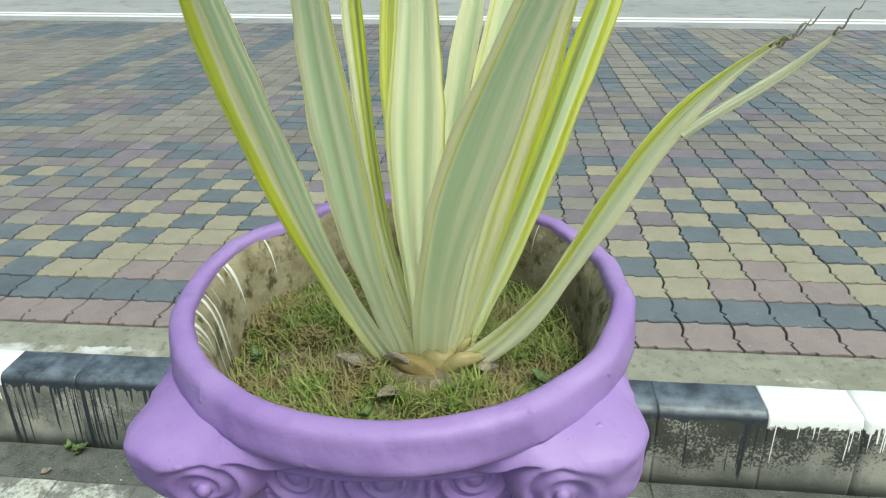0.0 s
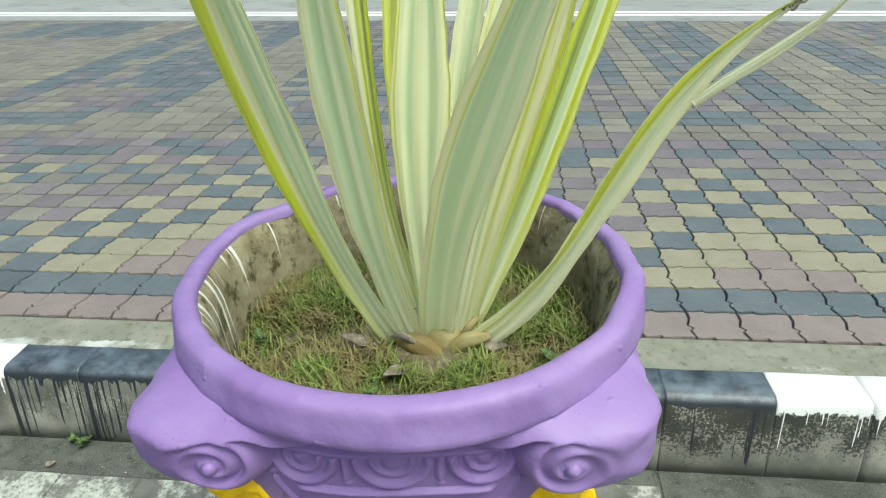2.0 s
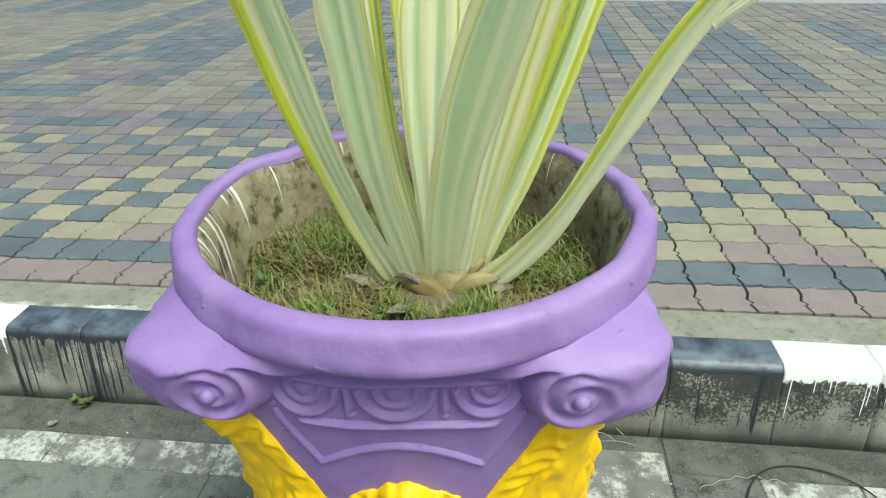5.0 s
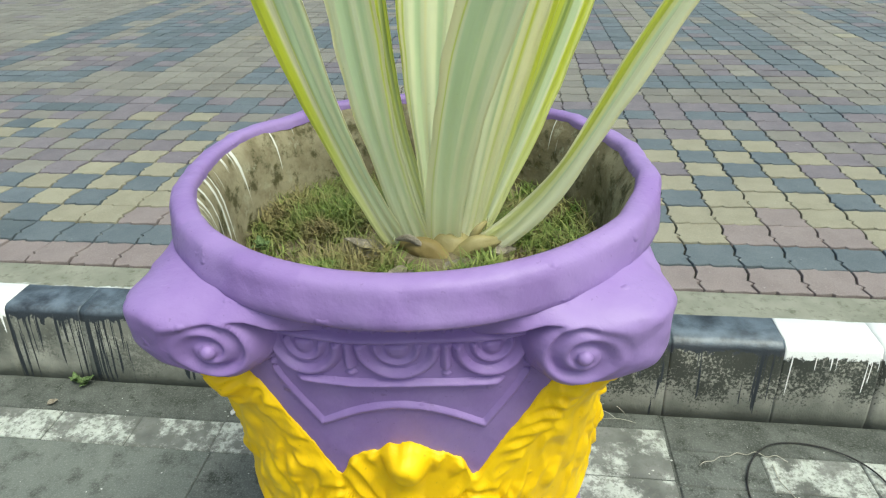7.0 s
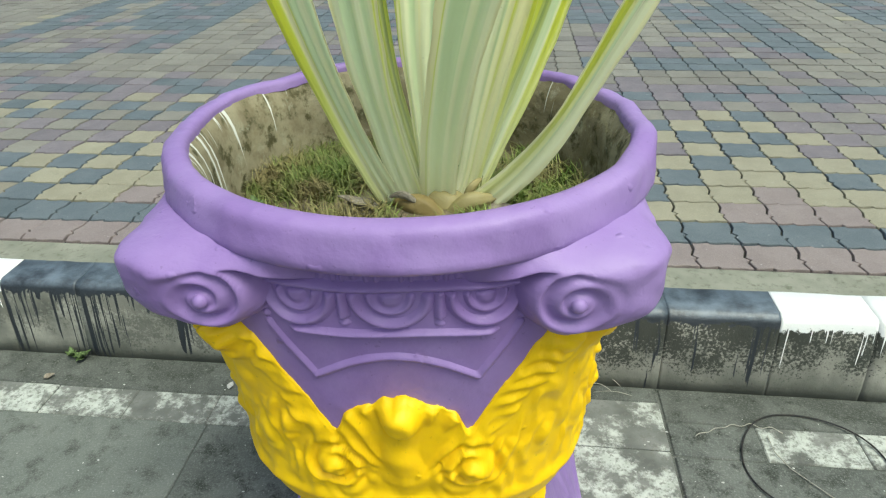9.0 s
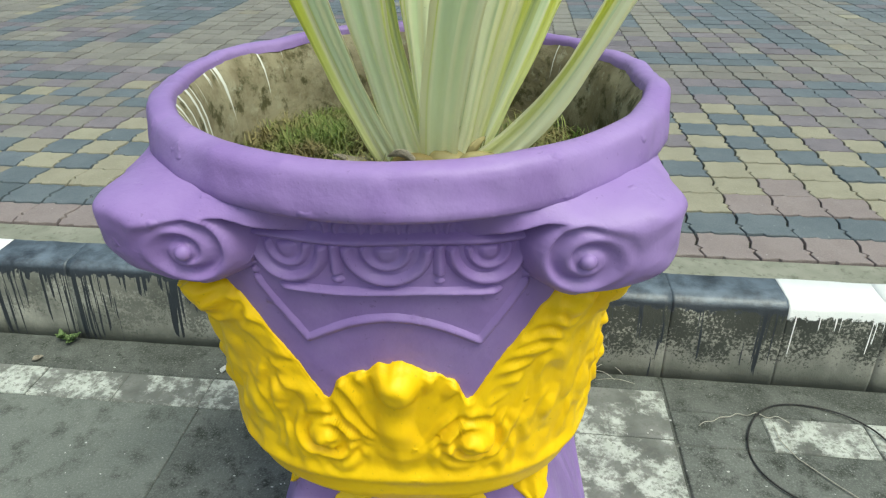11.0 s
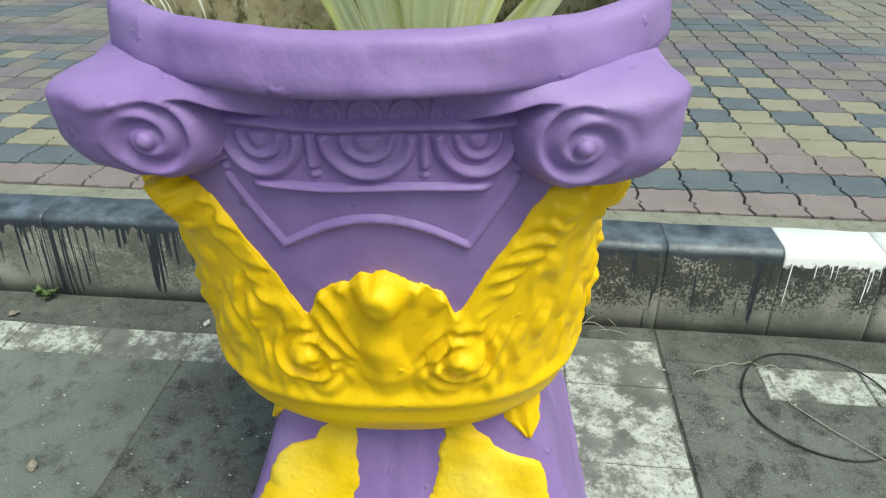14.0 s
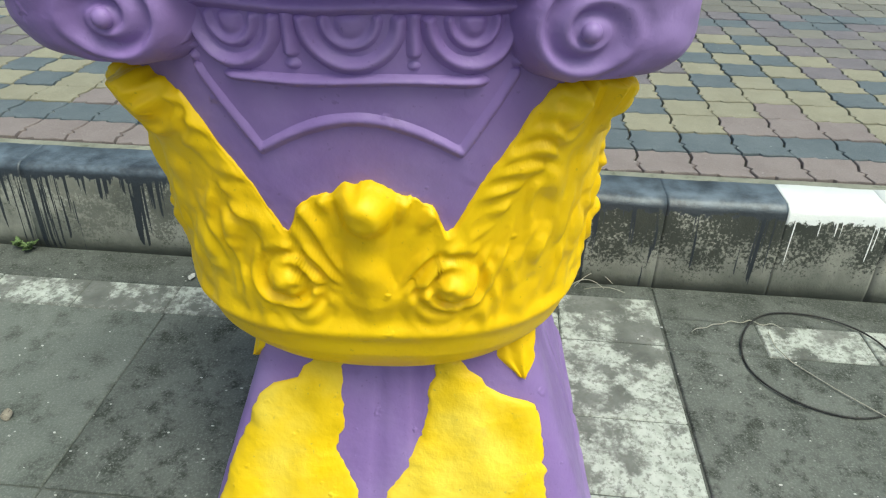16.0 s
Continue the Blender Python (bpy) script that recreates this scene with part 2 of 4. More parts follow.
def leafy(strips, rough=0.36, cracks=0.0):
    """Striped sword leaf: u runs across, v along in metres; strips lists tone and width across from one margin to the other."""
    n = Nodes("striped_leaf", rough, 0.55)
    uv = n.t.nodes.new("ShaderNodeUVMap").outputs[0]
    sep = n.t.nodes.new("ShaderNodeSeparateXYZ")
    n.put(sep.inputs[0], uv)
    u, v = sep.outputs[0], sep.outputs[1]
    rnd = n.random()

    def streaks(across, along, seed, detail):
        comb = n.t.nodes.new("ShaderNodeCombineXYZ")
        n.put(comb.inputs[0], n.math("MULTIPLY", u, across))
        n.put(comb.inputs[1], n.math("MULTIPLY", v, along))
        n.put(comb.inputs[2], n.math("MULTIPLY", rnd, seed))
        return n.noise(1.0, detail, 0.55, comb.outputs[0], 0.25)

    s1, s2, s3 = streaks(4.0, 2.2, 40.0, 1), streaks(8.0, 1.3, 70.0, 1), streaks(90.0, 3.0, 20.0, 2)
    items = [(p[0], float(p[1:])) for p in strips.split()]
    total = sum(w for _, w in items)
    ramp = n.t.nodes.new("ShaderNodeValToRGB")
    el = ramp.color_ramp.elements
    el[0].position, el[0].color = 0.0, (*TONES[items[0][0]], 1)
    el[1].position, el[1].color = 1.0, (*TONES[items[-1][0]], 1)
    at = 0.0
    for (k1, w1), (k2, w2) in zip(items, items[1:]):
        at += w1 / total
        for off, k in ((-0.02, k1), (0.02, k2)):
            e = el.new(at + off)
            e.color = (*TONES[k], 1)
    n.put(ramp.inputs[0], n.math("ADD", u, n.math("MULTIPLY_ADD", s1, 0.10, -0.05)))
    c = ramp.outputs[0]
    c = n.mix(n.math("MULTIPLY", n.ramp(s2, 0.52, 0.66), 0.35), c, TONES["P"])
    c = n.mix(n.math("MULTIPLY", n.ramp(s2, 0.46, 0.34), 0.08), c, TONES["G"])
    c = n.mix(n.math("MULTIPLY", n.ramp(s3, 0.45, 0.8), 0.10), c, TONES["O"])
    base = n.ramp(v, 0.30, 0.06)
    c = n.mix(n.math("MULTIPLY", base, 0.6), c, (0.95, 0.96, 0.75))
    spots = n.ramp(n.noise(55, 5, 0.7), 0.69, 0.73)
    c = n.mix(n.math("MULTIPLY", spots, 0.5), c, (0.24, 0.20, 0.07))
    if cracks:
        line = n.math("MULTIPLY", n.ramp(streaks(30.0, 7.0, 11.0, 1), 0.66, 0.70), n.ramp(v, 0.30, 0.42))
        c = n.mix(n.math("MULTIPLY", line, cracks), c, (0.16, 0.11, 0.03))
    n.bump(s2, 0.007, 0.8)
    n.bump(s3, 0.0008, 0.5)
    n.done(c)
    thin = n.t.nodes.new("ShaderNodeBsdfTranslucent")
    n.put(thin.inputs[0], n.mix(0.5, c, (1.0, 1.0, 0.84)))
    both = n.t.nodes.new("ShaderNodeMixShader")
    both.inputs[0].default_value = 0.58
    n.t.links.new(n.b.outputs[0], both.inputs[1])
    n.t.links.new(thin.outputs[0], both.inputs[2])
    n.t.links.new(both.outputs[0], n.t.nodes["Material Output"].inputs[0])
    return n.m


HUSK = painted("dry_husk", (0.22, 0.165, 0.06), (0.36, 0.30, 0.14), (0.10, 0.06, 0.025), 0.55)
HUSK_PALE = painted("fresh_leaf_base", (0.27, 0.23, 0.095), (0.36, 0.32, 0.17), (0.28, 0.21, 0.08), 0.55)
DEAD = mineral("dead_leaf", (0.19, 0.165, 0.125), (0.29, 0.26, 0.21), (0.09, 0.07, 0.05), 40, 0.85, 200)
WEED = mineral("weed_leaf", (0.085, 0.13, 0.045), (0.125, 0.18, 0.07), (0.06, 0.09, 0.03), 60, 0.6, 200)


def grassy():
    n = Nodes("grass_blades", 0.6, 0.3)
    i = n.island()
    c = n.mix(i, (0.085, 0.145, 0.022), (0.27, 0.31, 0.095))
    c = n.mix(n.ramp(n.noise(16, 4), 0.42, 0.62), c, (0.24, 0.205, 0.09))
    return n.done(c)


GRASS = grassy()
WIRE = mineral("black_wire", (0.02, 0.02, 0.02), (0.035, 0.035, 0.035), (0.05, 0.04, 0.03), 20, 0.55)
TWINE = mineral("pale_twine", (0.28, 0.27, 0.22), (0.36, 0.35, 0.30), (0.3, 0.28, 0.22), 40, 0.8)
LITTER = mineral("pale_litter", (0.42, 0.42, 0.39), (0.52, 0.52, 0.5), (0.3, 0.3, 0.28), 40, 0.8)
PAVER = {k: mineral("paver_" + k, a, b, c, 9, 0.6, 260, (0.56, 0.8), 0.0012, "island", 0.5)
         for k, a, b, c in (("pink", (0.185, 0.151, 0.146), (0.218, 0.181, 0.174), (0.152, 0.126, 0.119)),
                            ("teal", (0.082, 0.101, 0.115), (0.110, 0.130, 0.143), (0.063, 0.078, 0.088)),
                            ("yellow", (0.220, 0.203, 0.145), (0.258, 0.238, 0.174), (0.171, 0.157, 0.115)),
                            ("mauve", (0.127, 0.111, 0.124), (0.160, 0.140, 0.153), (0.103, 0.090, 0.096)),
                            ("tan", (0.158, 0.148, 0.126), (0.188, 0.177, 0.151), (0.123, 0.116, 0.099)))}
PAVER_KEYS = list(PAVER)


# ---- mesh helpers ----
def mesh_of(name, verts, faces, material, smooth=False, uvs=None):
    me = bpy.data.meshes.new(name)
    me.from_pydata([tuple(v) for v in verts], [], faces)
    for m in material if isinstance(material, (list, tuple)) else [material]:
        me.materials.append(m)
    if smooth:
        me.shade_smooth()
    if uvs is not None:
        layer = me.uv_layers.new(name="UVMap")
        for lp in me.loops:
            layer.data[lp.index].uv = uvs[lp.vertex_index]
    me.update()
    return me


def part(name, data, parent, label=""):
    """One mesh object under a thing or under a part."""
    ob = new(name, data)
    ob.parent = parent
    return tagged(ob, label)


def from_bm(name, bm, material, smooth=True):
    bmesh.ops.recalc_face_normals(bm, faces=bm.faces)
    me = bpy.data.meshes.new(name)
    bm.to_mesh(me)
    bm.free()
    me.materials.append(material)
    if smooth:
        me.shade_smooth()
    return me


def grid_faces(rows, cols, wrap=False, start=0):
    n = cols if wrap else cols - 1
    return [(start + r * cols + c, start + r * cols + (c + 1) % cols, start + (r + 1) * cols + (c + 1) % cols, start + (r + 1) * cols + c)
            for r in range(rows - 1) for c in range(n)]


def tube(points, radii, sides=8, squash=None):
    """Verts and faces of a tube along points; radii one a point; closed by its end rings."""
    vs, n = [], len(points)
    for i, p in enumerate(points):
        p = Vector(p)
        t = (Vector(points[min(i + 1, n - 1)]) - Vector(points[max(i - 1, 0)])).normalized()
        ref = Vector((0, 0, 1)) if abs(t.z) < 0.9 else Vector((0, 1, 0))
        a = t.cross(ref).normalized()
        b = a.cross(t)
        for k in range(sides):
            w = 2 * math.pi * k / sides
            vs.append(p + (a * math.cos(w) + b * math.sin(w)) * radii[i])
    fs = grid_faces(n, sides, True)
    fs.append(tuple(range(sides))[::-1])
    fs.append(tuple(range((n - 1) * sides, n * sides)))
    return vs, fs


def joined(name, pieces, material, smooth=True):
    vs, fs = [], []
    for v, f in pieces:
        o = len(vs)
        vs += list(v)
        fs += [tuple(i + o for i in q) for q in f]
    return mesh_of(name, vs, fs, material, smooth)


def blob(centre, rx, ry, rz, rows=9, cols=14):
    vs = []
    for r in range(rows):
        a = math.pi * (r + 0.02) / (rows - 1 + 0.04) - math.pi / 2
        for c in range(cols):
            b = 2 * math.pi * c / cols
            vs.append(Vector(centre) + Vector((rx * math.cos(a) * math.cos(b), ry * math.cos(a) * math.sin(b), rz * math.sin(a))))
    return vs, grid_faces(rows, cols, True) + [tuple(range(cols))[::-1], tuple(range((rows - 1) * cols, rows * cols))]


def box(x0, x1, y0, y1, z0, z1, bevel=0.0, seg=2):
    bm = bmesh.new()
    bmesh.ops.create_cube(bm, size=1)
    bmesh.ops.transform(bm, matrix=Matrix.Translation(((x0 + x1) / 2, (y0 + y1) / 2, (z0 + z1) / 2)) @ Matrix.Diagonal((x1 - x0, y1 - y0, z1 - z0, 1)), verts=bm.verts)
    if bevel:
        bmesh.ops.bevel(bm, geom=list(bm.edges), offset=bevel, segments=seg, profile=0.6, affect="EDGES")
    return bm


def lerp_table(x, table):
    if x <= table[0][0]:
        return table[0][1]
    for (a, u), (b, v) in zip(table, table[1:]):
        if x <= b:
            k = (x - a) / (b - a)
            return u + (v - u) * k * k * (3 - 2 * k)
    return table[-1][1]


def straight_table(x, table):
    for (a, u), (b, v) in zip(table, table[1:]):
        if x <= b:
            return u + (v - u) * max(0.0, (x - a) / (b - a))
    return table[-1][1]


# ---- setting ----
TOP, KERB_TOP = 0.043, 0.234     # levels of the plaza and of the kerb between it and the slab pavement, which is at 0
KERB_LOW, KERB_Y, KERB_BACK, PAVE_Y = 0.512, 0.545, 0.672, 1.08
ground = tagged(new("ground", from_bm("ground", box(-400, 400, -400, 400, -0.4, -0.06), EARTH, False)), "grey open ground reaching to the horizon", "ground", kind="structure")

pavement = tagged(new("pavement", from_bm("pavement", box(-6, 6, -5, 0.53, -0.2, -0.005), GUTTER, False)), "worn grey concrete slab pavement below the kerb", "pavement", kind="structure")


def slab(x0, x1, y0, y1, material, z=0.0):
    g = 0.0012
    part("slab", from_bm("slab", box(x0 + g, x1 - g, y0 + g, y1 - g, -0.05, z, 0.003, 1), material, False), pavement)


rs = random.Random(4)
ys = [-3.4, -2.6, -1.9, -1.25, -0.72, -0.20, 0.278]
for y0, y1 in zip(ys, ys[1:]):
    for x0, x1, m in ((-3.2, -2.0, GREY_MID), (-2.0, -1.3, GREY_MID), (-1.3, -0.625, GREY_MID), (-0.625, 0.315, GREY_DARK), (0.559, 1.22, GREY_DARK), (1.22, 1.9, GREY_DARK), (1.9, 3.2, GREY_DARK)):
        slab(x0, x1, y0, y1, m, rs.uniform(-0.002, 0.0015))
for i in range(11):
    x0 = -2.296 + 0.2375 * i
    slab(x0, min(x0 + 0.2375, 0.315), 0.278, 0.385, SLAB_WHITE, rs.uniform(-0.002, 0.001))
slab(-2.296, 0.315, 0.385, 0.508, GUTTER, -0.001)
for y0, y1 in ((-0.75, -0.54), (-0.54, -0.325), (-0.325, -0.11), (-0.11, 0.067), (0.067, 0.294), (0.294, 0.458)):
    slab(0.315, 0.555, y0, y1, SLAB_WHITE, rs.uniform(-0.002, 0.001))
slab(0.315, 0.555, 0.458, 0.508, GUTTER, -0.001)
for x0, x1 in ((0.559, 0.78), (0.78, 1.02), (1.02, 1.26), (1.26, 1.5), (1.5, 1.9)):
    slab(x0, x1, 0.28, 0.392, SLAB_WHITE if x0 > 0.7 else GREY_DARK, rs.uniform(-0.002, 0.001))
slab(0.559, 1.9, 0.392, 0.508, GUTTER, -0.001)


# kerb stones: leaning face, rounded top edge
def kerb_stone(x0, x1, material, label):
    prof = [(KERB_LOW, -0.03), (KERB_LOW + 0.004, 0.03), (KERB_Y - 0.006, KERB_TOP - 0.045), (KERB_Y, KERB_TOP - 0.018), (KERB_Y + 0.007, KERB_TOP - 0.006), (KERB_Y + 0.018, KERB_TOP),
            (KERB_BACK - 0.012, KERB_TOP + 0.001), (KERB_BACK - 0.003, KERB_TOP - 0.008), (KERB_BACK, -0.03)]
    xs = [x0 + 0.0006 + (x1 - x0 - 0.0012) * i / 40 for i in range(41)]
    vs = []
    for x in xs:
        for k, (y, z) in enumerate(prof):
            w = noise.noise(Vector((x * 9, k * 0.7, 1.3))) * 0.004 + noise.noise(Vector((x * 30, k * 1.7, 5.3))) * 0.0018
            vs.append((x, y + (w if 0 < k < 6 else 0), z + (w * 0.6 if 2 < k < 7 else 0)))
    fs = [tuple(reversed(f)) for f in grid_faces(len(xs), len(prof), True)] + [tuple(range(len(prof))), tuple(range(len(vs) - len(prof), len(vs)))[::-1]]
    tagged(new("kerb_stone", mesh_of("kerb_stone", vs, fs, material, True)), label, "kerb", "kerb stones", "structure")


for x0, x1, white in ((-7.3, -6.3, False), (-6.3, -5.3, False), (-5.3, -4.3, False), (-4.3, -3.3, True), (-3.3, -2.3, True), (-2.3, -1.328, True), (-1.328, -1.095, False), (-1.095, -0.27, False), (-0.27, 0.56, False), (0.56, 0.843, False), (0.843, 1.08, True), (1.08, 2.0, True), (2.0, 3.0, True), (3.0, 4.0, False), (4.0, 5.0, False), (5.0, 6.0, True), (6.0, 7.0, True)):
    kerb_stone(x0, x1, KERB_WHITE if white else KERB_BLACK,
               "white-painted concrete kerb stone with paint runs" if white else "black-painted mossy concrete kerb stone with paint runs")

edging = tagged(new("concrete_edging", from_bm("concrete_edging", box(-14, 14, KERB_BACK - 0.01, PAVE_Y - 0.002, -0.05, TOP - 0.004, 0.003, 1), EDGING, False)), "pale weathered concrete strip behind the kerb", "edging", kind="structure")

plaza = tagged(new("plaza_paving", from_bm("plaza_paving", box(-30, 30, PAVE_Y, 30, -0.05, TOP - 0.012), JOINT, False)), "wavy interlocking pavers in pink, grey-blue and yellow", "paving", kind="structure")

# road beyond the plaza with its pair of white lines
ROAD_TURN = pose(0, 9.22, 0, 0, 0, LINE_TURN)
road = tagged(new("road", from_bm("road", box(-300, 300, -0.72, 300, -0.05, TOP + 0.003), ASPHALT, False)), "grey asphalt road beyond the paved plaza", "road", kind="structure")
road.matrix_world = ROAD_TURN
for y0, y1 in ((-0.21, -0.06), (0.06, 0.23)):
    ln = tagged(new("road_line", from_bm("road_line", box(-60, 60, y0, y1, TOP - 0.004, TOP + 0.006), LINE_WHITE, False)), "long white painted line along the road", "road line", "white road lines", "structure")
    ln.matrix_world = ROAD_TURN

# ---- planter ----
planter = tagged(new("planter"), "purple and yellow painted concrete urn planter with scroll corners", "planter")
planter.matrix_world = pose(-0.006, -0.012, 0, 0, 0, 4.0)
BODY = [(0.345, 0.165), (0.375, 0.197), (0.414, 0.230), (0.452, 0.248), (0.508, 0.258), (0.56, 0.262), (0.64, 0.265), (0.70, 0.269), (0.75, 0.273), (0.80, 0.279), (0.86, 0.282), (0.885, 0.280), (0.91, 0.289)]


def super_r(a, half, n):
    return half / (abs(math.cos(a)) ** n + abs(math.sin(a)) ** n) ** (1 / n)


def body_n(z):
    return lerp_table(z, [(0.36, 2.3), (0.48, 2.75), (0.75, 2.85), (0.86, 2.5), (0.91, 2.05)])


def body_point(a, z, off=0.0):
    """A point on the urn's body; a = 0 is the middle of the front, turning to the right."""
    r = super_r(a, straight_table(z, BODY), body_n(z)) + off
    return Vector((math.sin(a) * r, -math.cos(a) * r, z))


def face_angle(x, z):
    return math.atan2(x, 0.288)


# body shell
zs = [0.345 + (0.912 - 0.345) * i / 60 for i in range(61)]
cols = 160
vs = [body_point(2 * math.pi * c / cols, z, 0.0015 * noise.noise(body_point(2 * math.pi * c / cols, z) * 14)) for z in zs for c in range(cols)]
part("body", mesh_of("body", vs, grid_faces(len(zs), cols, True) + [tuple(range(cols))[::-1]], PURPLE, True), planter, "purple painted bowl wall")

# rim: a thick rounded band, painted on the outside and top
RIM = [(0.288, 0.894), (0.310, 0.8945), (0.3215, 0.8955), (0.3272, 0.8975), (0.3298, 0.9015), (0.3296, 0.909), (0.3282, 0.917), (0.3264, 0.925), (0.3246, 0.9330), (0.3222, 0.9392), (0.3175, 0.9438), (0.3085, 0.9462), (0.3015, 0.9468), (0.2955, 0.9448), (0.2925, 0.940), (0.2915, 0.932)]


def lathe(profile, cols, wobble=0.0, seed=0.0):
    vs = []
    for k, (r, z) in enumerate(profile):
        r *= 0.975
        for c in range(cols):
            a = 2 * math.pi * c / cols
            w = noise.noise(Vector((math.cos(a) * 3.2, math.sin(a) * 3.2, seed + z * 20))) * wobble + noise.noise(Vector((math.cos(a) * 14, math.sin(a) * 14, seed + z * 30))) * wobble * 0.35
            vs.append((math.cos(a) * (r + w) + 0.004, math.sin(a) * (r + w), z + w * 0.7))
    return vs, grid_faces(len(profile), cols, True)


v, f = lathe(RIM, 320, 0.0062)
part("rim", mesh_of("rim", v, f, PURPLE, True), planter, "thick rounded purple rim")
INNER = [(0.2935, 0.936), (0.2865, 0.925), (0.280, 0.91), (0.275, 0.89), (0.271, 0.85), (0.268, 0.80), (0.262, 0.76)]
v, f = lathe(INNER, 128, 0.003, 3.0)
part("inner_wall", mesh_of("inner_wall", v, [tuple(reversed(q)) for q in f], POT_IN, True), planter, "bare mossy concrete inside with white drips")


part("paint_chip", joined("paint_chip", [blob((-0.122, -0.281, 0.898), 0.0085, 0.006, 0.0045)], HUSK), planter, "small brown chip in the paint under the rim")

# corner scrolls
SPIRAL = (0.190, 0.852, 0.047, 0.042)


def volute_radius(a, z, size):
    """Distance from the planter's axis to a corner scroll: a soft cushion over a shallow spiral; a is the angle from the nearest face's middle."""
    x = 0.288 * math.tan(a)
    k = lerp_table(x, [(0.185, 0), (0.262, 1)])
    full = super_r(a, 0.299 * size, 8.5)
    wall = super_r(a, straight_table(z, BODY), body_n(z)) - 0.005
    low = straight_table(x, [(0.07, 0.862), (0.10, 0.870), (0.125, 0.878), (0.15, 0.884), (0.185, 0.886), (0.215, 0.882), (0.235, 0.878), (0.27, 0.874)])
    lip = straight_table(x, [(0.07, 0.0), (0.10, 0.009), (0.14, 0.013), (0.19, 0.012), (0.22, 0.005), (0.245, 0.0)])
    # cushion: bulges at its lower edge and slopes up to the rim
    start = 0.872 + 0.006 * k
    u = min(1.0, max(0.0, (z - start) / (0.908 - start)))
    near = lerp_table(x, [(0.06, 0.0), (0.13, 0.75), (0.18, 1.0)])
    cushion = 0.310 + (wall + (full + lip - wall) * near - 0.310) * (1 - u ** (1.35 + 2.2 * k))
    # scroll face under the cushion
    q = min(0.999, max(0.0, (0.850 - z) / 0.046))
    round_ = (0.052 * k + 0.008) * (1 - math.sqrt(1 - q * q))
    cx, cz, rx, rz = SPIRAL
    dx, dz = (x - cx) / rx, (z - cz) / rz
    rho = math.hypot(dx, dz) if x < cx else math.hypot(dx * 0.8, dz)
    w = math.atan2(dz, -dx)
    turn = 0.0048 * lerp_table(rho, [(0.14, 0), (0.3, 1), (0.85, 1), (1.02, 0.2)]) * math.cos(2 * math.pi * 2.2 * rho - w + 0.6) + 0.006 * math.exp(-(rho / 0.19) ** 4)
    face = full - 0.009 * (1 - k) - round_ + turn * (1 - k)
    edge = lerp_table(rho, [(0.93, 1), (1.10, 0)])
    if x > cx:
        edge = lerp_table(z, [(0.803, 0), (0.815, 1)])
    face = wall + (face - wall) * edge
    over = lerp_table(z - low, [(-0.004 - 0.03 * k, 0), (0.004 + 0.004 * k, 1)])
    return face + (cushion - face) * max(over, 0.0)


def volute(turn, size, drop=1.0):
    na, nz = 150, 84
    vs = []
    for j in range(nz + 1):
        z = 0.800 + 0.110 * j / nz
        for i in range(na + 1):
            b = radians(-33 + 66 * i / na)
            a = math.pi / 4 - abs(b)
            p = Vector((math.sin(b), -math.cos(b), 0))
            r = volute_radius(a, z, size)
            far = max(0.0, (r - 0.31) / 0.09)
            q = p * r + Vector((turn, 0, z))
            r += 0.0065 * far * noise.noise(q * 13) + (0.0012 + 0.0022 * far) * noise.noise(q * 38)
            vs.append((p.x * r, p.y * r, 0.91 - (0.91 - z) * drop))
    me = mesh_of("volute", vs, grid_faces(nz + 1, na + 1), PURPLE, True)
    ob = part("volute", me, planter, "rounded purple corner scroll")
    ob.matrix_basis = pose(0, 0, 0, 0, 0, turn)
    a = math.atan(SPIRAL[0] / 0.288)
    for side in (-1, 1):
        b = side * (math.pi / 4 - a)
        r = volute_radius(a, SPIRAL[1], size) - 0.003
        part("scroll_eye", joined("scroll_eye", [blob((math.sin(b) * r, -math.cos(b) * r, 0.91 - (0.91 - SPIRAL[1]) * drop), 0.0085, 0.0085, 0.0085)], PURPLE), ob)


for turn, size, drop in ((45, 1.0, 1.10), (135, 1.0, 1.0), (225, 1.0, 1.0), (315, 1.006, 1.02)):
    volute(turn, size, drop)

# bands and egg ornaments between the scrolls, on each of the four sides, as soft cast relief
def patch(name, x0, x1, z0, z1, nx, nz, height):
    """A relief on the front face; it sinks into the wall at its border and where its height is negative."""
    vs = []
    for j in range(nz + 1):
        for i in range(nx + 1):
            x, z = x0 + (x1 - x0) * i / nx, z0 + (z1 - z0) * j / nz
            h = -0.006 if i in (0, nx) or j in (0, nz) else height(x, z) - 0.003
            vs.append(body_point(face_angle(x, z), z, h + 0.0006 * noise.noise(Vector((x * 50, z * 50, 3.0)))))
    return mesh_of(name, vs, grid_faces(nz + 1, nx + 1), PURPLE, True)


def ridge(d, w):
    return math.exp(-(d / w) ** 2 * 1.3)


def egg_height(x0):
    def h(x, z):
        top = 0.850
        q = max(0.0, 1 - max(0.0, z - top) / 0.006)
        outer = (math.hypot((x - x0) / 0.0405, (z - top) / 0.039) - 1) * 0.039
        inner = (math.hypot((x - x0) / 0.0225, (z - top) / 0.022) - 1) * 0.022
        core = math.hypot((x - x0) / 0.013, (z - top + 0.003) / 0.013)
        return q * (0.0105 * ridge(outer, 0.0078) + 0.0085 * ridge(inner, 0.0055) + 0.008 * math.exp(-core ** 4))
    return h


def dart_height(x0):
    def h(x, z):
        stem = 0.0105 * ridge(x - x0, 0.0075) * lerp_table(z, [(0.816, 0), (0.822, 1), (0.85, 0.9)])
        foot = 0.007 * ridge(math.hypot((x - x0) / 1.5, z - 0.812), 0.006)
        return max(stem, foot)
    return h


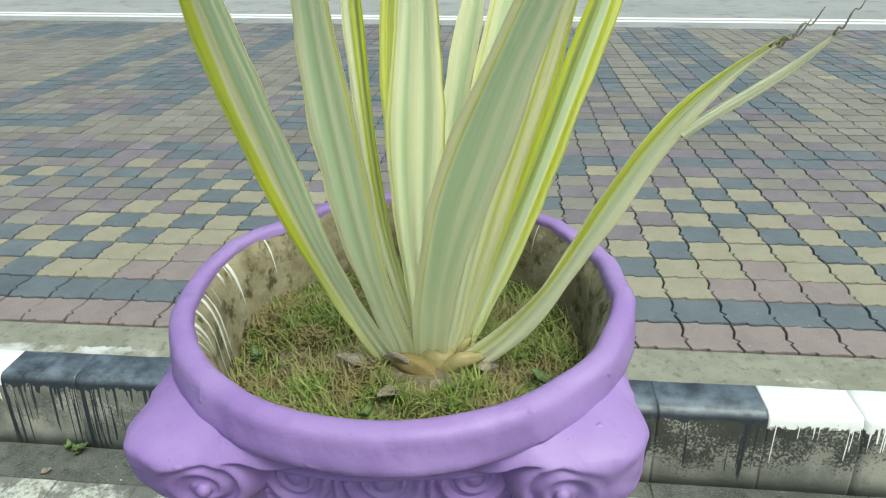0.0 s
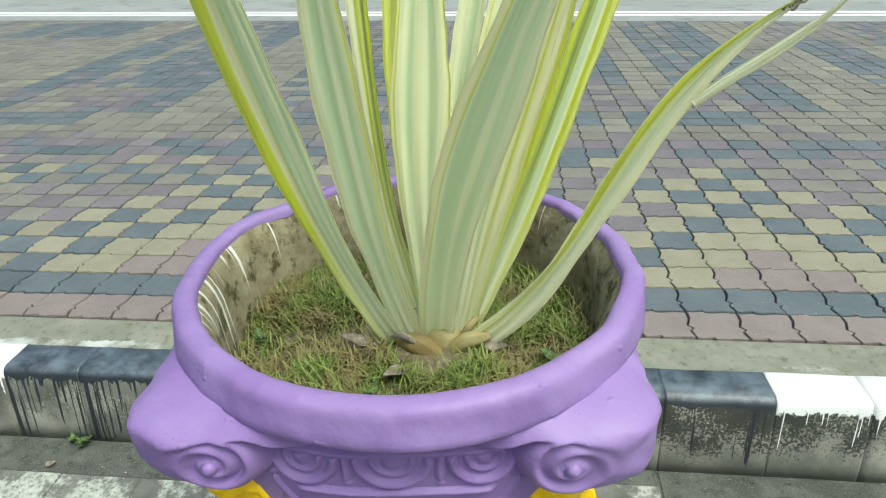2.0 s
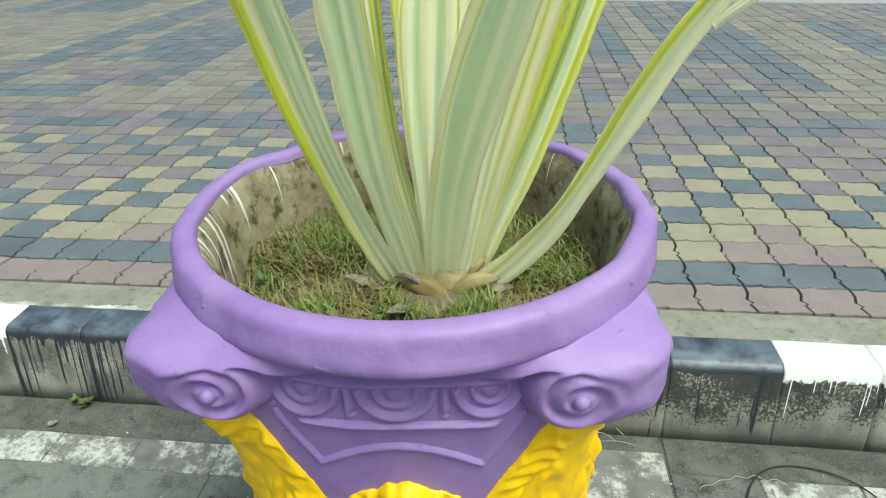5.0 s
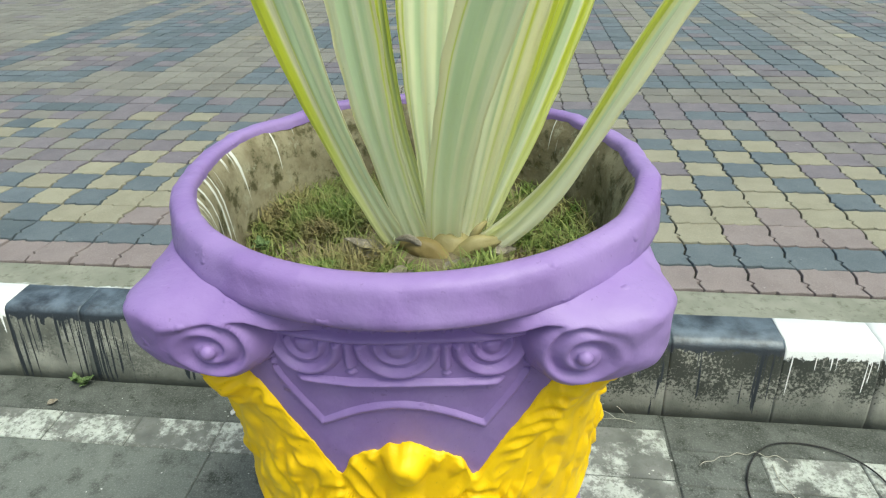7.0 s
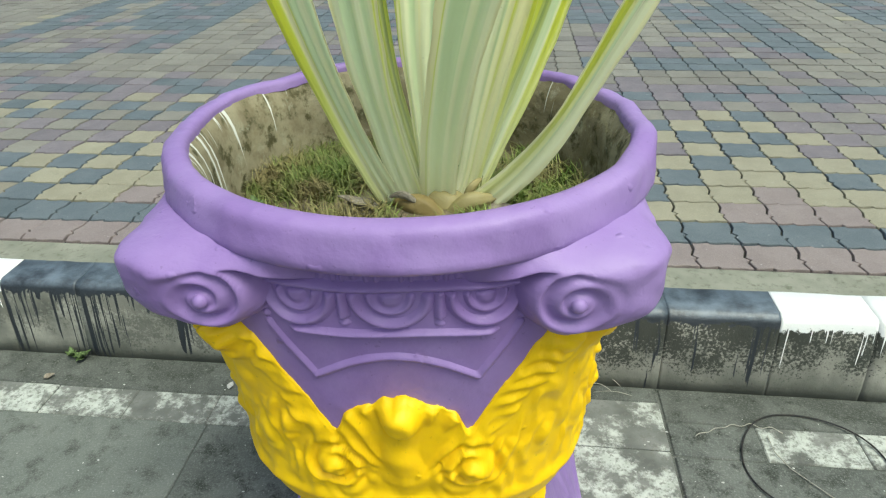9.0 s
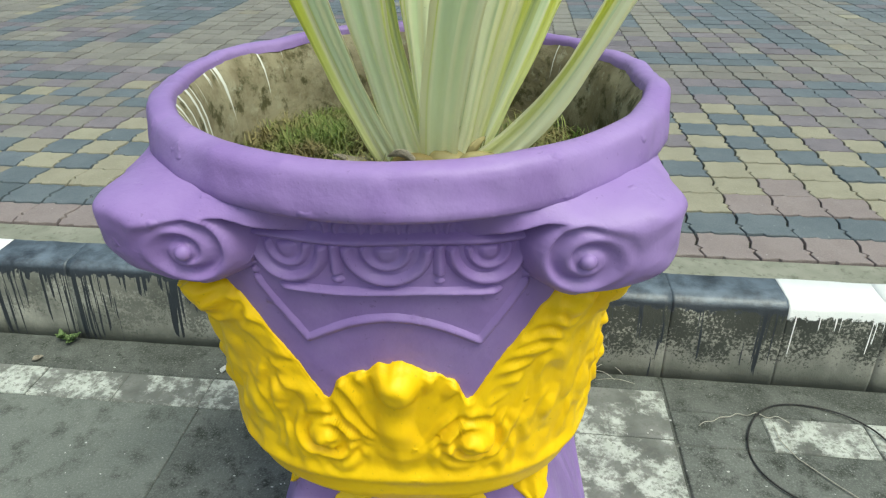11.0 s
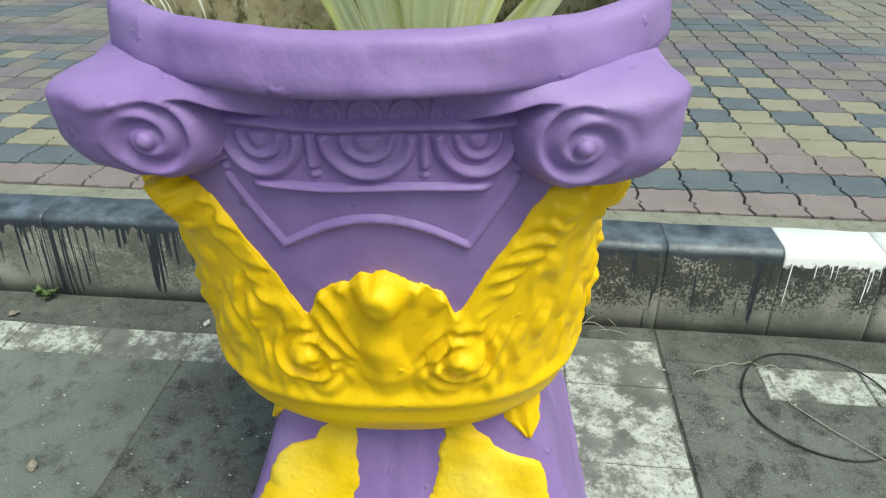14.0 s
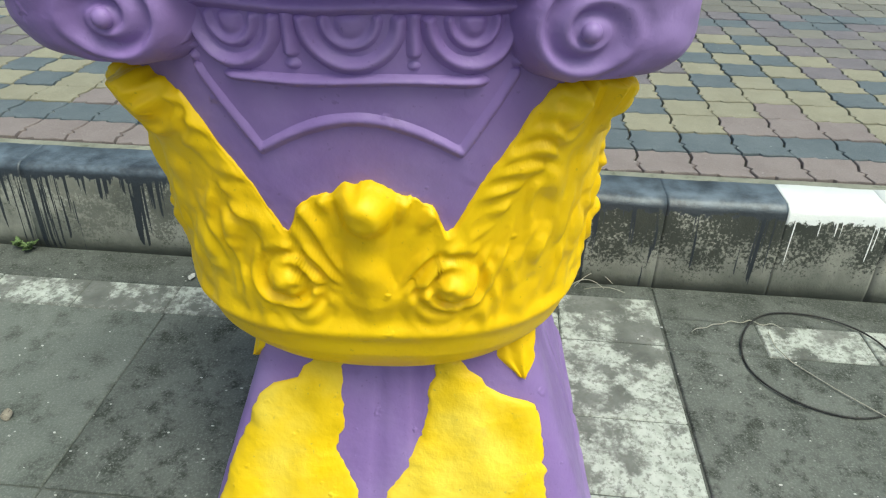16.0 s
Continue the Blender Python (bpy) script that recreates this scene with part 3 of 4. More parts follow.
def bead_height(x0):
    def h(x, z):
        ring = (math.hypot((x - x0) / 0.0135, (z - 0.870) / 0.014) - 1) * 0.0135
        return 0.0062 * ridge(ring, 0.0045) * lerp_table(z, [(0.860, 0.4), (0.872, 1)]) + 0.006 * math.exp(-math.hypot((x - x0) / 0.006, (z - 0.872) / 0.006) ** 2)
    return h


def arch_height(x, z):
    s = abs(x)
    curve = 0.727 + 0.034 * math.cos(math.pi * min(s, 0.1) / 0.2)
    d = abs(z - curve) * 0.94 if s < 0.1 else math.hypot(s - 0.1, z - 0.727)
    ax, az, bx, bz = 0.101, 0.727, 0.153, 0.803
    k = min(1.0, max(0.0, ((s - ax) * (bx - ax) + (z - az) * (bz - az)) / ((bx - ax) ** 2 + (bz - az) ** 2)))
    d2 = math.hypot(s - ax - k * (bx - ax), z - az - k * (bz - az))
    return max(0.0085 * ridge(d, 0.0075), 0.0068 * ridge(d2, 0.008))


def bar_height(z0, w, half):
    return lambda x, z: 0.0105 * ridge(z - z0 - 0.0012 * math.sin(x * 40), w) * lerp_table(abs(x), [(half - 0.02, 1), (half, 0.2)])


egg_me = {x: patch("egg", x - 0.053, x + 0.053, 0.800, 0.857, 56, 34, egg_height(x)) for x in (-0.106, 0.0, 0.106)}
dart_me = {x: patch("dart", x - 0.016, x + 0.016, 0.803, 0.856, 16, 28, dart_height(x)) for x in (-0.155, -0.053, 0.053, 0.155)}
bead_me = {x: patch("bead", x - 0.020, x + 0.020, 0.861, 0.892, 22, 18, bead_height(x)) for x in (-0.111, -0.074, -0.037, 0.0, 0.037, 0.074, 0.111)}
upper_me = patch("upper_moulding", -0.175, 0.175, 0.849, 0.871, 90, 16, bar_height(0.860, 0.0075, 0.172))
lower_me = patch("lower_moulding", -0.13, 0.13, 0.789, 0.808, 70, 14, bar_height(0.798, 0.006, 0.128))


arch_me = patch("arch_moulding", -0.16, 0.16, 0.716, 0.808, 130, 50, arch_height)
for quarter in range(4):
    q = pose(0, 0, 0, 0, 0, 90 * quarter)
    for nm, group in (("egg", egg_me), ("dart", dart_me), ("bead", bead_me)):
        for me in group.values():
            part(nm, me, planter).matrix_basis = q
    for nm, me in (("upper_moulding", upper_me), ("lower_moulding", lower_me), ("arch_moulding", arch_me)):
        part(nm, me, planter).matrix_basis = q

# leaf frieze: yellow relief that rises to the scrolls at the corners
EDGE = [(0.0, 0.696), (0.02, 0.693), (0.034, 0.683), (0.05, 0.677), (0.066, 0.673), (0.074, 0.666), (0.081, 0.648), (0.089, 0.635), (0.097, 0.639), (0.113, 0.668), (0.131, 0.698), (0.154, 0.727), (0.167, 0.747),
        (0.184, 0.767), (0.202, 0.782), (0.215, 0.787), (0.30, 0.791)]


def relief(x, z):
    s = abs(x)
    d = (straight_table(s, EDGE) - z) * 0.62        # depth below the upper edge
    run = 0.6 * s + 0.8 * z                         # way along the rising edge
    h = 0.006
    # palmette: a knob over a smooth rib, ribs fanning out on both sides
    h += 0.027 * math.exp(-(((x / 0.025) ** 2 + ((z - 0.666) / 0.026) ** 2) ** 2))
    h += 0.007 * math.exp(-(x / 0.016) ** 2) * lerp_table(z, [(0.50, 0), (0.55, 1), (0.62, 1), (0.65, 0)])
    h -= 0.006 * math.exp(-((s - 0.034) / 0.012) ** 2) * lerp_table(z, [(0.54, 0), (0.58, 1), (0.65, 1), (0.68, 0)])
    fan = math.atan2(s + 0.01, z - 0.50)
    m = lerp_table(s, [(0.026, 0), (0.038, 1), (0.078, 1), (0.098, 0)]) * lerp_table(z, [(0.545, 0), (0.58, 1)])
    h += 0.0042 * m * math.cos(fan * 42 + 1.2 * noise.noise(Vector((x * 18, z * 18, 3.0))))
    # bosses with a curl round them
    for cx, cz, big in ((0.098, 0.570, 1.0), (0.078, 0.530, 0.35), (0.150, 0.640, 0.20), (0.225, 0.60, 0.2), (0.235, 0.765, 0.6)):
        rr = math.hypot((s - cx) * 0.9, z - cz)
        a = math.atan2(z - cz, s - cx)
        h += big * (0.016 * math.exp(-(rr / 0.019) ** 2.4) + 0.0048 * math.cos(rr * 2 * math.pi / 0.021 - a) * math.exp(-((rr - 0.034) / 0.016) ** 2))
    # ruffled lobes along the rising edge, each bent over the one below
    m = lerp_table(s, [(0.112, 0), (0.140, 1), (0.225, 1), (0.26, 0.1)])
    wob = 3.0 * noise.noise(Vector((x * 15, z * 15, 2.0)))
    h += 0.0046 * max(0.15, 0.55 + 1.3 * noise.noise(Vector((x * 23, z * 19, 5.0)))) * m * lerp_table(d, [(0, 0.5), (0.012, 1), (0.04, 0.9), (0.07, 0)]) * math.sin((run - 0.9 * d) * 2 * math.pi / 0.030 + wob)
    h += 0.0030 * m * lerp_table(d, [(0.04, 0), (0.07, 1), (0.12, 0.7), (0.17, 0)]) * math.sin((run + 1.3 * d) * 2 * math.pi / 0.045 + 2 * wob)
    h -= 0.006 * m * math.exp(-((d - 0.052 + 0.004 * wob) / 0.008) ** 2)
    h += 0.005 * noise.noise(Vector((x * 30, z * 30, 7.0))) + 0.008 * noise.noise(Vector((x * 17, z * 15, 4.0)))
    low = lerp_table(z, [(0.485, 0), (0.52, 1)])
    return max(0.003, h) * low + 0.008 * (1 - low)


zlow, rows_f, cols_f = 0.398, 110, 640
vs = []
for r in range(rows_f + 1):
    for c in range(cols_f):
        a = 2 * math.pi * c / cols_f
        q = round(a / (math.pi / 2)) * math.pi / 2
        local = a - q
        x = math.tan(local) * 0.288 if abs(local) < 0.78 else math.copysign(0.288, local)
        jag = 0.0065 * noise.noise(Vector((x * 70, q, 3.0))) + 0.0020 * noise.noise(Vector((x * 260, q, 8.0)))
        smooth_top = straight_table(abs(x), EDGE)
        top = smooth_top + jag
        if r == 0:
            vs.append(body_point(a, top, -0.004))
            continue
        k = (r - 1) / (rows_f - 1)
        z = smooth_top + (zlow - smooth_top) * k + jag * (1 - k) ** 24
        lip = 0.006 * math.exp(-((z - 0.495) / 0.012) ** 2) if z < 0.54 else 0
        h = relief(x, z) + (0.017 if x > 0 else 0.029) * lerp_table(abs(x), [(0.19, 0), (0.26, 1)]) * lerp_table(z, [(0.69, 0), (0.80, 1)])
        edge = lerp_table(top - z, [(0, 0.35), (0.008, 1.0)])
        under = lerp_table(z, [(0.398, 0.0), (0.44, 1.0)])
        vs.append(body_point(a, z, max(0.0025, h * edge) * (0.4 + 0.6 * under) + lip))
fs = [tuple(reversed(q)) for q in grid_faces(rows_f + 1, cols_f, True)]
part("leaf_frieze", mesh_of("leaf_frieze", vs, fs, YELLOW, True), planter, "yellow painted acanthus leaf relief")

# pedestal: a flared square foot with soft corners
PED_TURN = pose(0.018, 0.0, 0, 0, 0, 0)
PED = [(-0.01, 0.32), (0.03, 0.317), (0.05, 0.303), (0.10, 0.290), (0.173, 0.266), (0.28, 0.226), (0.37, 0.197), (0.44, 0.180)]


def ped_point(a, z, off=0.0):
    r = super_r(a, straight_table(z, PED), 14.0) + off
    return Vector((math.sin(a) * r, -math.cos(a) * r, z))


zs = [-0.01 + 0.45 * i / 44 for i in range(45)]
vs = []
for z in zs:
    for c in range(160):
        a = 2 * math.pi * c / 160
        x = math.tan((a + math.pi / 4) % (math.pi / 2) - math.pi / 4) * 0.25
        groove = -0.006 * math.exp(-((abs(x) - 0.032) / 0.006) ** 2)
        vs.append(ped_point(a, z, groove + 0.002 * noise.noise(Vector((x * 12 + c // 40, z * 12, 1.0)))))
part("pedestal", mesh_of("pedestal", vs, grid_faces(len(zs), 160, True) + [tuple(range(160))[::-1]], PURPLE, True), planter, "flared square purple pedestal").matrix_basis = PED_TURN


def pedestal_leaf(side):
    """One broad leaf on the pedestal's face, rooted at the bottom corner, with a ragged top."""
    nu, nv = 46, 70
    vs = []
    for j in range(nv + 1):
        v_ = j / nv
        z = 0.02 + 0.392 * v_
        if side > 0:
            inner = straight_table(z, [(0.02, -0.045), (0.187, -0.018), (0.214, 0.002), (0.273, 0.033), (0.39, 0.051), (0.41, 0.053)])
            outer = straight_table(z, [(0.02, 0.250), (0.195, 0.214), (0.295, 0.203), (0.325, 0.190), (0.337, 0.150), (0.351, 0.122), (0.37, 0.098), (0.41, 0.066)])
        else:
            inner = straight_table(z, [(0.02, 0.030), (0.195, 0.058), (0.253, 0.085), (0.295, 0.072), (0.337, 0.076), (0.41, 0.066)])
            outer = straight_table(z, [(0.02, 0.305), (0.205, 0.266), (0.273, 0.227), (0.325, 0.198), (0.346, 0.172), (0.355, 0.136), (0.39, 0.108), (0.41, 0.092)])
        rag = 0.004 * noise.noise(Vector((z * 90, side, 2.0))) + 0.006 * noise.noise(Vector((z * 34, side, 5.0)))
        inner, outer = inner + rag, max(outer + rag * 1.4, inner + 0.006)
        for i in range(nu + 1):
            u_ = i / nu
            x = inner + (outer - inner) * u_
            rise = 0.013 * math.sin(math.pi * min(1, max(0, u_))) ** 0.5 * lerp_table(v_, [(0, 1), (0.85, 0.8), (1, 0.1)])
            rise += 0.0035 * math.cos((x - 0.10) * 70 + z * 22) * math.sin(math.pi * u_) + 0.004 * noise.noise(Vector((x * 20, z * 20, side)))
            if i in (0, nu) or j == nv:
                rise = -0.004
            a = math.atan2(x, straight_table(z, PED))
            vs.append(ped_point(side * a, z, rise))
    fs = grid_faces(nv + 1, nu + 1)
    return mesh_of("pedestal_leaf", vs, fs if side > 0 else [tuple(reversed(q)) for q in fs], YELLOW_THIN, True)


def corner_leaf():
    """A leaf that hangs over the pedestal's corner, pointing down."""
    nu, nv = 24, 30
    vs = []
    for j in range(nv + 1):
        v_ = j / nv
        z = 0.362 + 0.10 * v_
        half = radians(lerp_table(v_, [(0, 0.8), (0.35, 5.5), (0.7, 8.5), (1, 11)]))
        for i in range(nu + 1):
            u_ = 2 * i / nu - 1
            a = radians(40) + u_ * half * (1 + 0.2 * noise.noise(Vector((z * 60, u_, 1.0))))
            rise = -0.004 if i in (0, nu) or j == 0 else 0.008 * (1 - u_ * u_) + 0.002 * math.cos(u_ * 9)
            vs.append(ped_point(a, z, rise))
    return mesh_of("corner_leaf", vs, grid_faces(nv + 1, nu + 1), YELLOW, True)


corner_me = corner_leaf()
leaf_pair = (pedestal_leaf(1), pedestal_leaf(-1))
for quarter in (0, 2):
    part("corner_leaf", corner_me, planter, "yellow leaf tip hanging over the corner").matrix_basis = PED_TURN @ pose(0, 0, 0, 0, 0, 90 * quarter + 90)
    part("corner_leaf", corner_me, planter, "yellow leaf tip hanging over the corner").matrix_basis = PED_TURN @ pose(0, 0, 0, 0, 0, 90 * quarter)
    for me in leaf_pair:
        part("pedestal_leaf", me, planter, "ragged yellow leaf relief").matrix_basis = PED_TURN @ pose(0, 0, 0, 0, 0, 90 * quarter)

# ---- soil, grass and small weeds in the planter ----
def soil_z(x, y):
    r = math.hypot(x - 0.03, y + 0.05)
    return 0.806 + 0.045 * math.exp(-(r / 0.12) ** 2) + 0.012 * noise.noise(Vector((x * 9, y * 9, 0))) + 0.005 * noise.noise(Vector((x * 32, y * 32, 4)))


rings, cols = 40, 96
vs = []
for i in range(rings + 1):
    for c in range(cols):
        a, r = 2 * math.pi * c / cols, 0.266 * i / rings + 0.0005
        x, y = r * math.cos(a), r * math.sin(a)
        vs.append((x, y, soil_z(x, y)))
soil = tagged(new("soil", mesh_of("soil", vs, grid_faces(rings + 1, cols, True), SOIL, True)), "dry brown soil filling the planter", "soil", kind="stuff")

rg = random.Random(11)
vs, fs = [], []
for i in range(21000):
    a, r = rg.uniform(0, 2 * math.pi), 0.264 * math.sqrt(rg.random())
    x, y = r * math.cos(a), r * math.sin(a)
    patch = noise.noise(Vector((x * 8 + 3, y * 8, 2.0)))
    if math.hypot(x - 0.035, (y + 0.078) * 1.1) < 0.066 or (patch < -0.15 and rg.random() < 0.7) or (x > 0.0 and y > 0.02 and rg.random() < 0.55):
        continue
    h, w = rg.uniform(0.012, 0.046) * (1 + 0.5 * patch), rg.uniform(0.0008, 0.0016)
    d, bend = rg.uniform(0, 2 * math.pi), rg.uniform(0.3, 1.3)
    dx, dy, z = math.cos(d), math.sin(d), soil_z(x, y) - 0.002
    o = len(vs)
    for k, (s, ww) in enumerate(((0, 1.0), (0.4, 0.9), (0.75, 0.6), (1.0, 0.0))):
        px, py, pz = x + dx * bend * h * s * s, y + dy * bend * h * s * s, z + h * s * (1 - 0.35 * bend * s)
        if ww:
            vs += [(px - dy * w * ww, py + dx * w * ww, pz), (px + dy * w * ww, py - dx * w * ww, pz)]
        else:
            vs.append((px, py, pz))
    fs += [(o, o + 1, o + 3, o + 2), (o + 2, o + 3, o + 5, o + 4), (o + 4, o + 5, o + 6)]
grass = tagged(new("grass", mesh_of("grass", vs, fs, GRASS, False)), "thin patchy green and straw-coloured grass on soil", "grass", kind="stuff")


def small_leaf(length, width, curl, tilt):
    """A small cupped oval leaf with a point, lying from the origin along +x."""
    vs = []
    for j in range(9):
        s = j / 8
        w = width * math.sin(math.pi * (0.06 + 0.94 * s) ** 0.8) * 0.5 + 0.0006
        for i in range(5):
            u = i / 2 - 1
            vs.append((s * length, u * w, curl * length * (s * s) + abs(u) * w * 0.5 + math.sin(s * 9) * 0.0015))
    top = [Vector(p) for p in vs]
    vs = top + [p - Vector((0, 0, 0.0012)) for p in top]
    g = grid_faces(9, 5)
    rim = [i * 5 for i in range(9)] + [40 + i for i in range(1, 5)] + [4 + i * 5 for i in range(7, -1, -1)] + [3, 2, 1]
    fs = g + [tuple(reversed([i + 45 for i in q])) for q in g] + [(a, a + 45, b + 45, b) for a, b in zip(rim, rim[1:] + rim[:1])]
    return vs, fs


def weed(x, y, n, size, seed, ground_z=None, label="small broad-leaved green weed in the soil", group="weeds in the planter"):
    r_ = random.Random(seed)
    top = tagged(new("weed"), label, "weed", group)
    top.matrix_world = Matrix.Translation((x, y, soil_z(x, y) if ground_z is None else ground_z))
    for k in range(n):
        v, f = small_leaf(size * r_.uniform(0.7, 1.2), size * 0.6, r_.uniform(-0.2, 0.3), 0)
        ob = part("leaf", mesh_of("weed_leaf", v, f, WEED, True), top)
        ob.matrix_basis = pose(0, 0, r_.uniform(0.004, 0.02), 0, -r_.uniform(5, 35), 360 * k / n + r_.uniform(-25, 25))


for args in ((0.205, -0.085, 6, 0.03, 1), (0.18, -0.12, 5, 0.024, 2), (-0.225, -0.05, 6, 0.017, 3), (-0.03, -0.175, 4, 0.018, 4)):
    weed(*args)
for x, y, a, ln, seed in ((-0.040, -0.080, 190, 0.055, 1), (0.005, -0.128, 240, 0.045, 2), (0.075, -0.110, 300, 0.035, 3), (0.105, -0.075, 340, 0.035, 4), (-0.045, -0.100, 160, 0.04, 5), (0.045, -0.125, 20, 0.03, 6)):
    v, f = small_leaf(ln, ln * 0.55, 0.25, 0)
    dl = tagged(new("dead_leaf", mesh_of("dead_leaf", v, f, DEAD, True)), "curled grey-brown dead leaf on the soil", "dead leaf", "dead leaves")
    dl.matrix_world = pose(x, y, soil_z(x, y) + 0.006, 8, -6, a)

# ---- the plant ----
plant = tagged(new("furcraea_plant"), "variegated striped sword-leaf plant rooted in the planter", "plant")
plant.matrix_world = Matrix.Translation((0.038, -0.072, 0.832))


HEART = Vector((0.042, -0.075, 0.832))


def sword_leaf(ctrl, root_y, fore, widths, strips, cup=0.25, turn=0.0, cracks=0.0, wave=0.05, label=""):
    """A long striped leaf. ctrl: four (x, z) points that steer its midrib; root_y, fore: where that plane stands at the root and how far it leans
    towards +y for each metre of rise; widths: at even steps from the root; cup: folding of the blade; turn: how far the blade turns to the side."""
    c = [Vector((x, root_y + fore * (z - 0.85), z)) for x, z in ctrl]
    steps, low, nu = 54, 10, 16
    line = [c[0] * (1 - u) ** 3 + c[1] * 3 * u * (1 - u) ** 2 + c[2] * 3 * u * u * (1 - u) + c[3] * u ** 3 for u in [i / steps for i in range(steps + 1)]]
    wide = [straight_table(i / steps * 5, list(enumerate((*widths, 0.0015)))) for i in range(steps + 1)]
    wide = [sum(wide[max(0, i - 4):i + 5]) / len(wide[max(0, i - 4):i + 5]) for i in range(steps + 1)]
    if c[0].z < 1.1:            # the blade goes on down into the heart of the plant
        foot = HEART + Vector((0.55 * (c[0].x - HEART.x), 0.5 * (c[0].y - HEART.y), 0))
        knee = c[0] - (c[1] - c[0]).normalized() * (c[0] - foot).length * 0.55
        root = [foot * (1 - u) ** 2 + knee * 2 * u * (1 - u) + c[0] * u * u for u in [i / low for i in range(low)]]
        line, wide = root + line, [wide[0] * (1.12 - 0.12 * i / low) for i in range(low)] + wide
    seed = ctrl[0][0] * 37 + ctrl[3][0] * 11
    front, rear, uv, along = [], [], [], 0.0
    n_ = len(line)
    for j, p in enumerate(line):
        t = (line[min(j + 1, n_ - 1)] - line[max(j - 1, 0)]).normalized()
        along += (p - line[j - 1]).length if j else 0.0
        yaw = radians(turn + 22 * noise.noise(Vector((along * 4.0, seed, 9.0))))
        n = Vector((math.sin(yaw), -math.cos(yaw), 0.2))
        n = (n - t * n.dot(t)).normalized()
        side = t.cross(n).normalized()
        w = max(wide[j] * (1.04 + 0.07 * noise.noise(Vector((along * 9, seed, 3.0)))), 0.0012) / 2
        thick = 0.0014 + 0.006 * max(0.0, 1 - along / 0.13)
        for i in range(nu + 1):
            u = 2 * i / nu - 1
            edge = 0.10 * noise.noise(Vector((along * 22, seed + (5 if u > 0 else 0), 6.0)))
            bow = cup * w * 0.8 * abs(u) ** 1.4 + wave * w * math.sin(along * 34 + (2.0 if u > 0 else 0.0) + seed) * abs(u) ** 2
            bow += 0.10 * w * math.cos(u * 9 + 2.5 * noise.noise(Vector((along * 5, seed, 1.0))))
            q = p + side * (u * w * (1 + edge * abs(u) ** 3)) + n * bow
            th = thick * (1 - 0.75 * u * u)
            front.append(q + n * th)
            rear.append(q - n * th)
            uv.append((i / nu, along))
    g = grid_faces(n_, nu + 1)
    o = len(front)
    fs = [tuple(reversed(q)) for q in g] + [tuple(i + o for i in q) for q in g]
    rimv = [i * (nu + 1) for i in range(n_)] + [(n_ - 1) * (nu + 1) + i for i in range(1, nu + 1)] + [nu + i * (nu + 1) for i in range(n_ - 2, -1, -1)] + list(range(nu - 1, 0, -1))
    fs += [(a, b, b + o, a + o) for a, b in zip(rimv, rimv[1:] + rimv[:1])]
    org = plant.matrix_world.translation
    me = mesh_of("sword_leaf", [v - org for v in front + rear], fs, leafy(strips, cracks=cracks), True, uv + uv)
    part("leaf", me, plant, label)
    return line[-1]


# the blades at the back first
sword_leaf([(0.047, 0.991), (0.048, 1.133), (0.080, 1.269), (0.107, 1.408)], 0.0, 0.45, (0.026, 0.029, 0.036, 0.040, 0.022), "C8 P40 G30 P14 C8", 0.3, 10)
sword_leaf([(0.072, 1.001), (0.093, 1.193), (0.167, 1.379), (0.186, 1.570)], -0.01, 0.35, (0.030, 0.037, 0.043, 0.046, 0.028), "C12 L4 P26 G20 P20 L4 C14", 0.3)
sword_leaf([(-0.000, 0.962), (-0.050, 1.163), (-0.027, 1.373), (-0.023, 1.575)], -0.02, 0.4, (0.020, 0.019, 0.028, 0.025, 0.017), "L45 O8 L20 C27", 0.6, -10)
sword_leaf([(0.008, 0.885), (-0.083, 1.105), (-0.050, 1.351), (-0.103, 1.582)], -0.03, 0.25, (0.021, 0.027, 0.023, 0.032, 0.021), "C14 P20 L24 O14 D10 L18", 0.5, -15)
sword_leaf([(0.025, 0.894), (0.001, 1.125), (0.057, 1.358), (-0.001, 1.590)], -0.04, 0.12, (0.025, 0.055, 0.078, 0.044, 0.028), "C6 L3 P16 G10 P8 C6 P20 G10 P16 C8 L4", 0.3)
sword_leaf([(0.090, 0.865), (0.196, 1.089), (0.256, 1.334), (0.355, 1.562)], -0.035, 0.3, (0.023, 0.039, 0.041, 0.043, 0.026), "L14 O10 D10 O10 G20 P8 L28", 0.5, 12)
sword_leaf([(0.087, 0.877), (0.130, 1.033), (0.169, 1.191), (0.218, 1.344)], -0.035, 0.08, (0.016, 0.021, 0.026, 0.027, 0.024), "C30 P22 C24 L24", 0.4, 20)
sword_leaf([(0.076, 0.885), (0.118, 1.123), (0.214, 1.347), (0.237, 1.590)], -0.045, 0, (0.020, 0.038, 0.046, 0.038, 0.025), "D5 P34 G8 C20 L8 C25", 0.35, 10, 0.5)
sword_leaf([(0.003, 0.857), (-0.070, 1.100), (-0.056, 1.358), (-0.055, 1.608)], -0.065, -0.15, (0.035, 0.049, 0.053, 0.046, 0.031), "C9 P14 G24 P16 G16 P12 L3 C6", 0.35, -8)
sword_leaf([(-0.023, 0.844), (-0.131, 1.086), (-0.134, 1.352), (-0.180, 1.610)], -0.065, -0.25, (0.032, 0.034, 0.046, 0.053, 0.029), "L24 C16 L4 G18 P18 G14 C6", 0.45, -6)
sword_leaf([(0.038, 0.843), (0.050, 1.111), (0.159, 1.353), (0.286, 1.586)], -0.06, -0.3, (0.043, 0.051, 0.071, 0.044, 0.024), "C14 L2 P8 G32 P14 G12 P14 C4", 0.5, 4, 0.2)
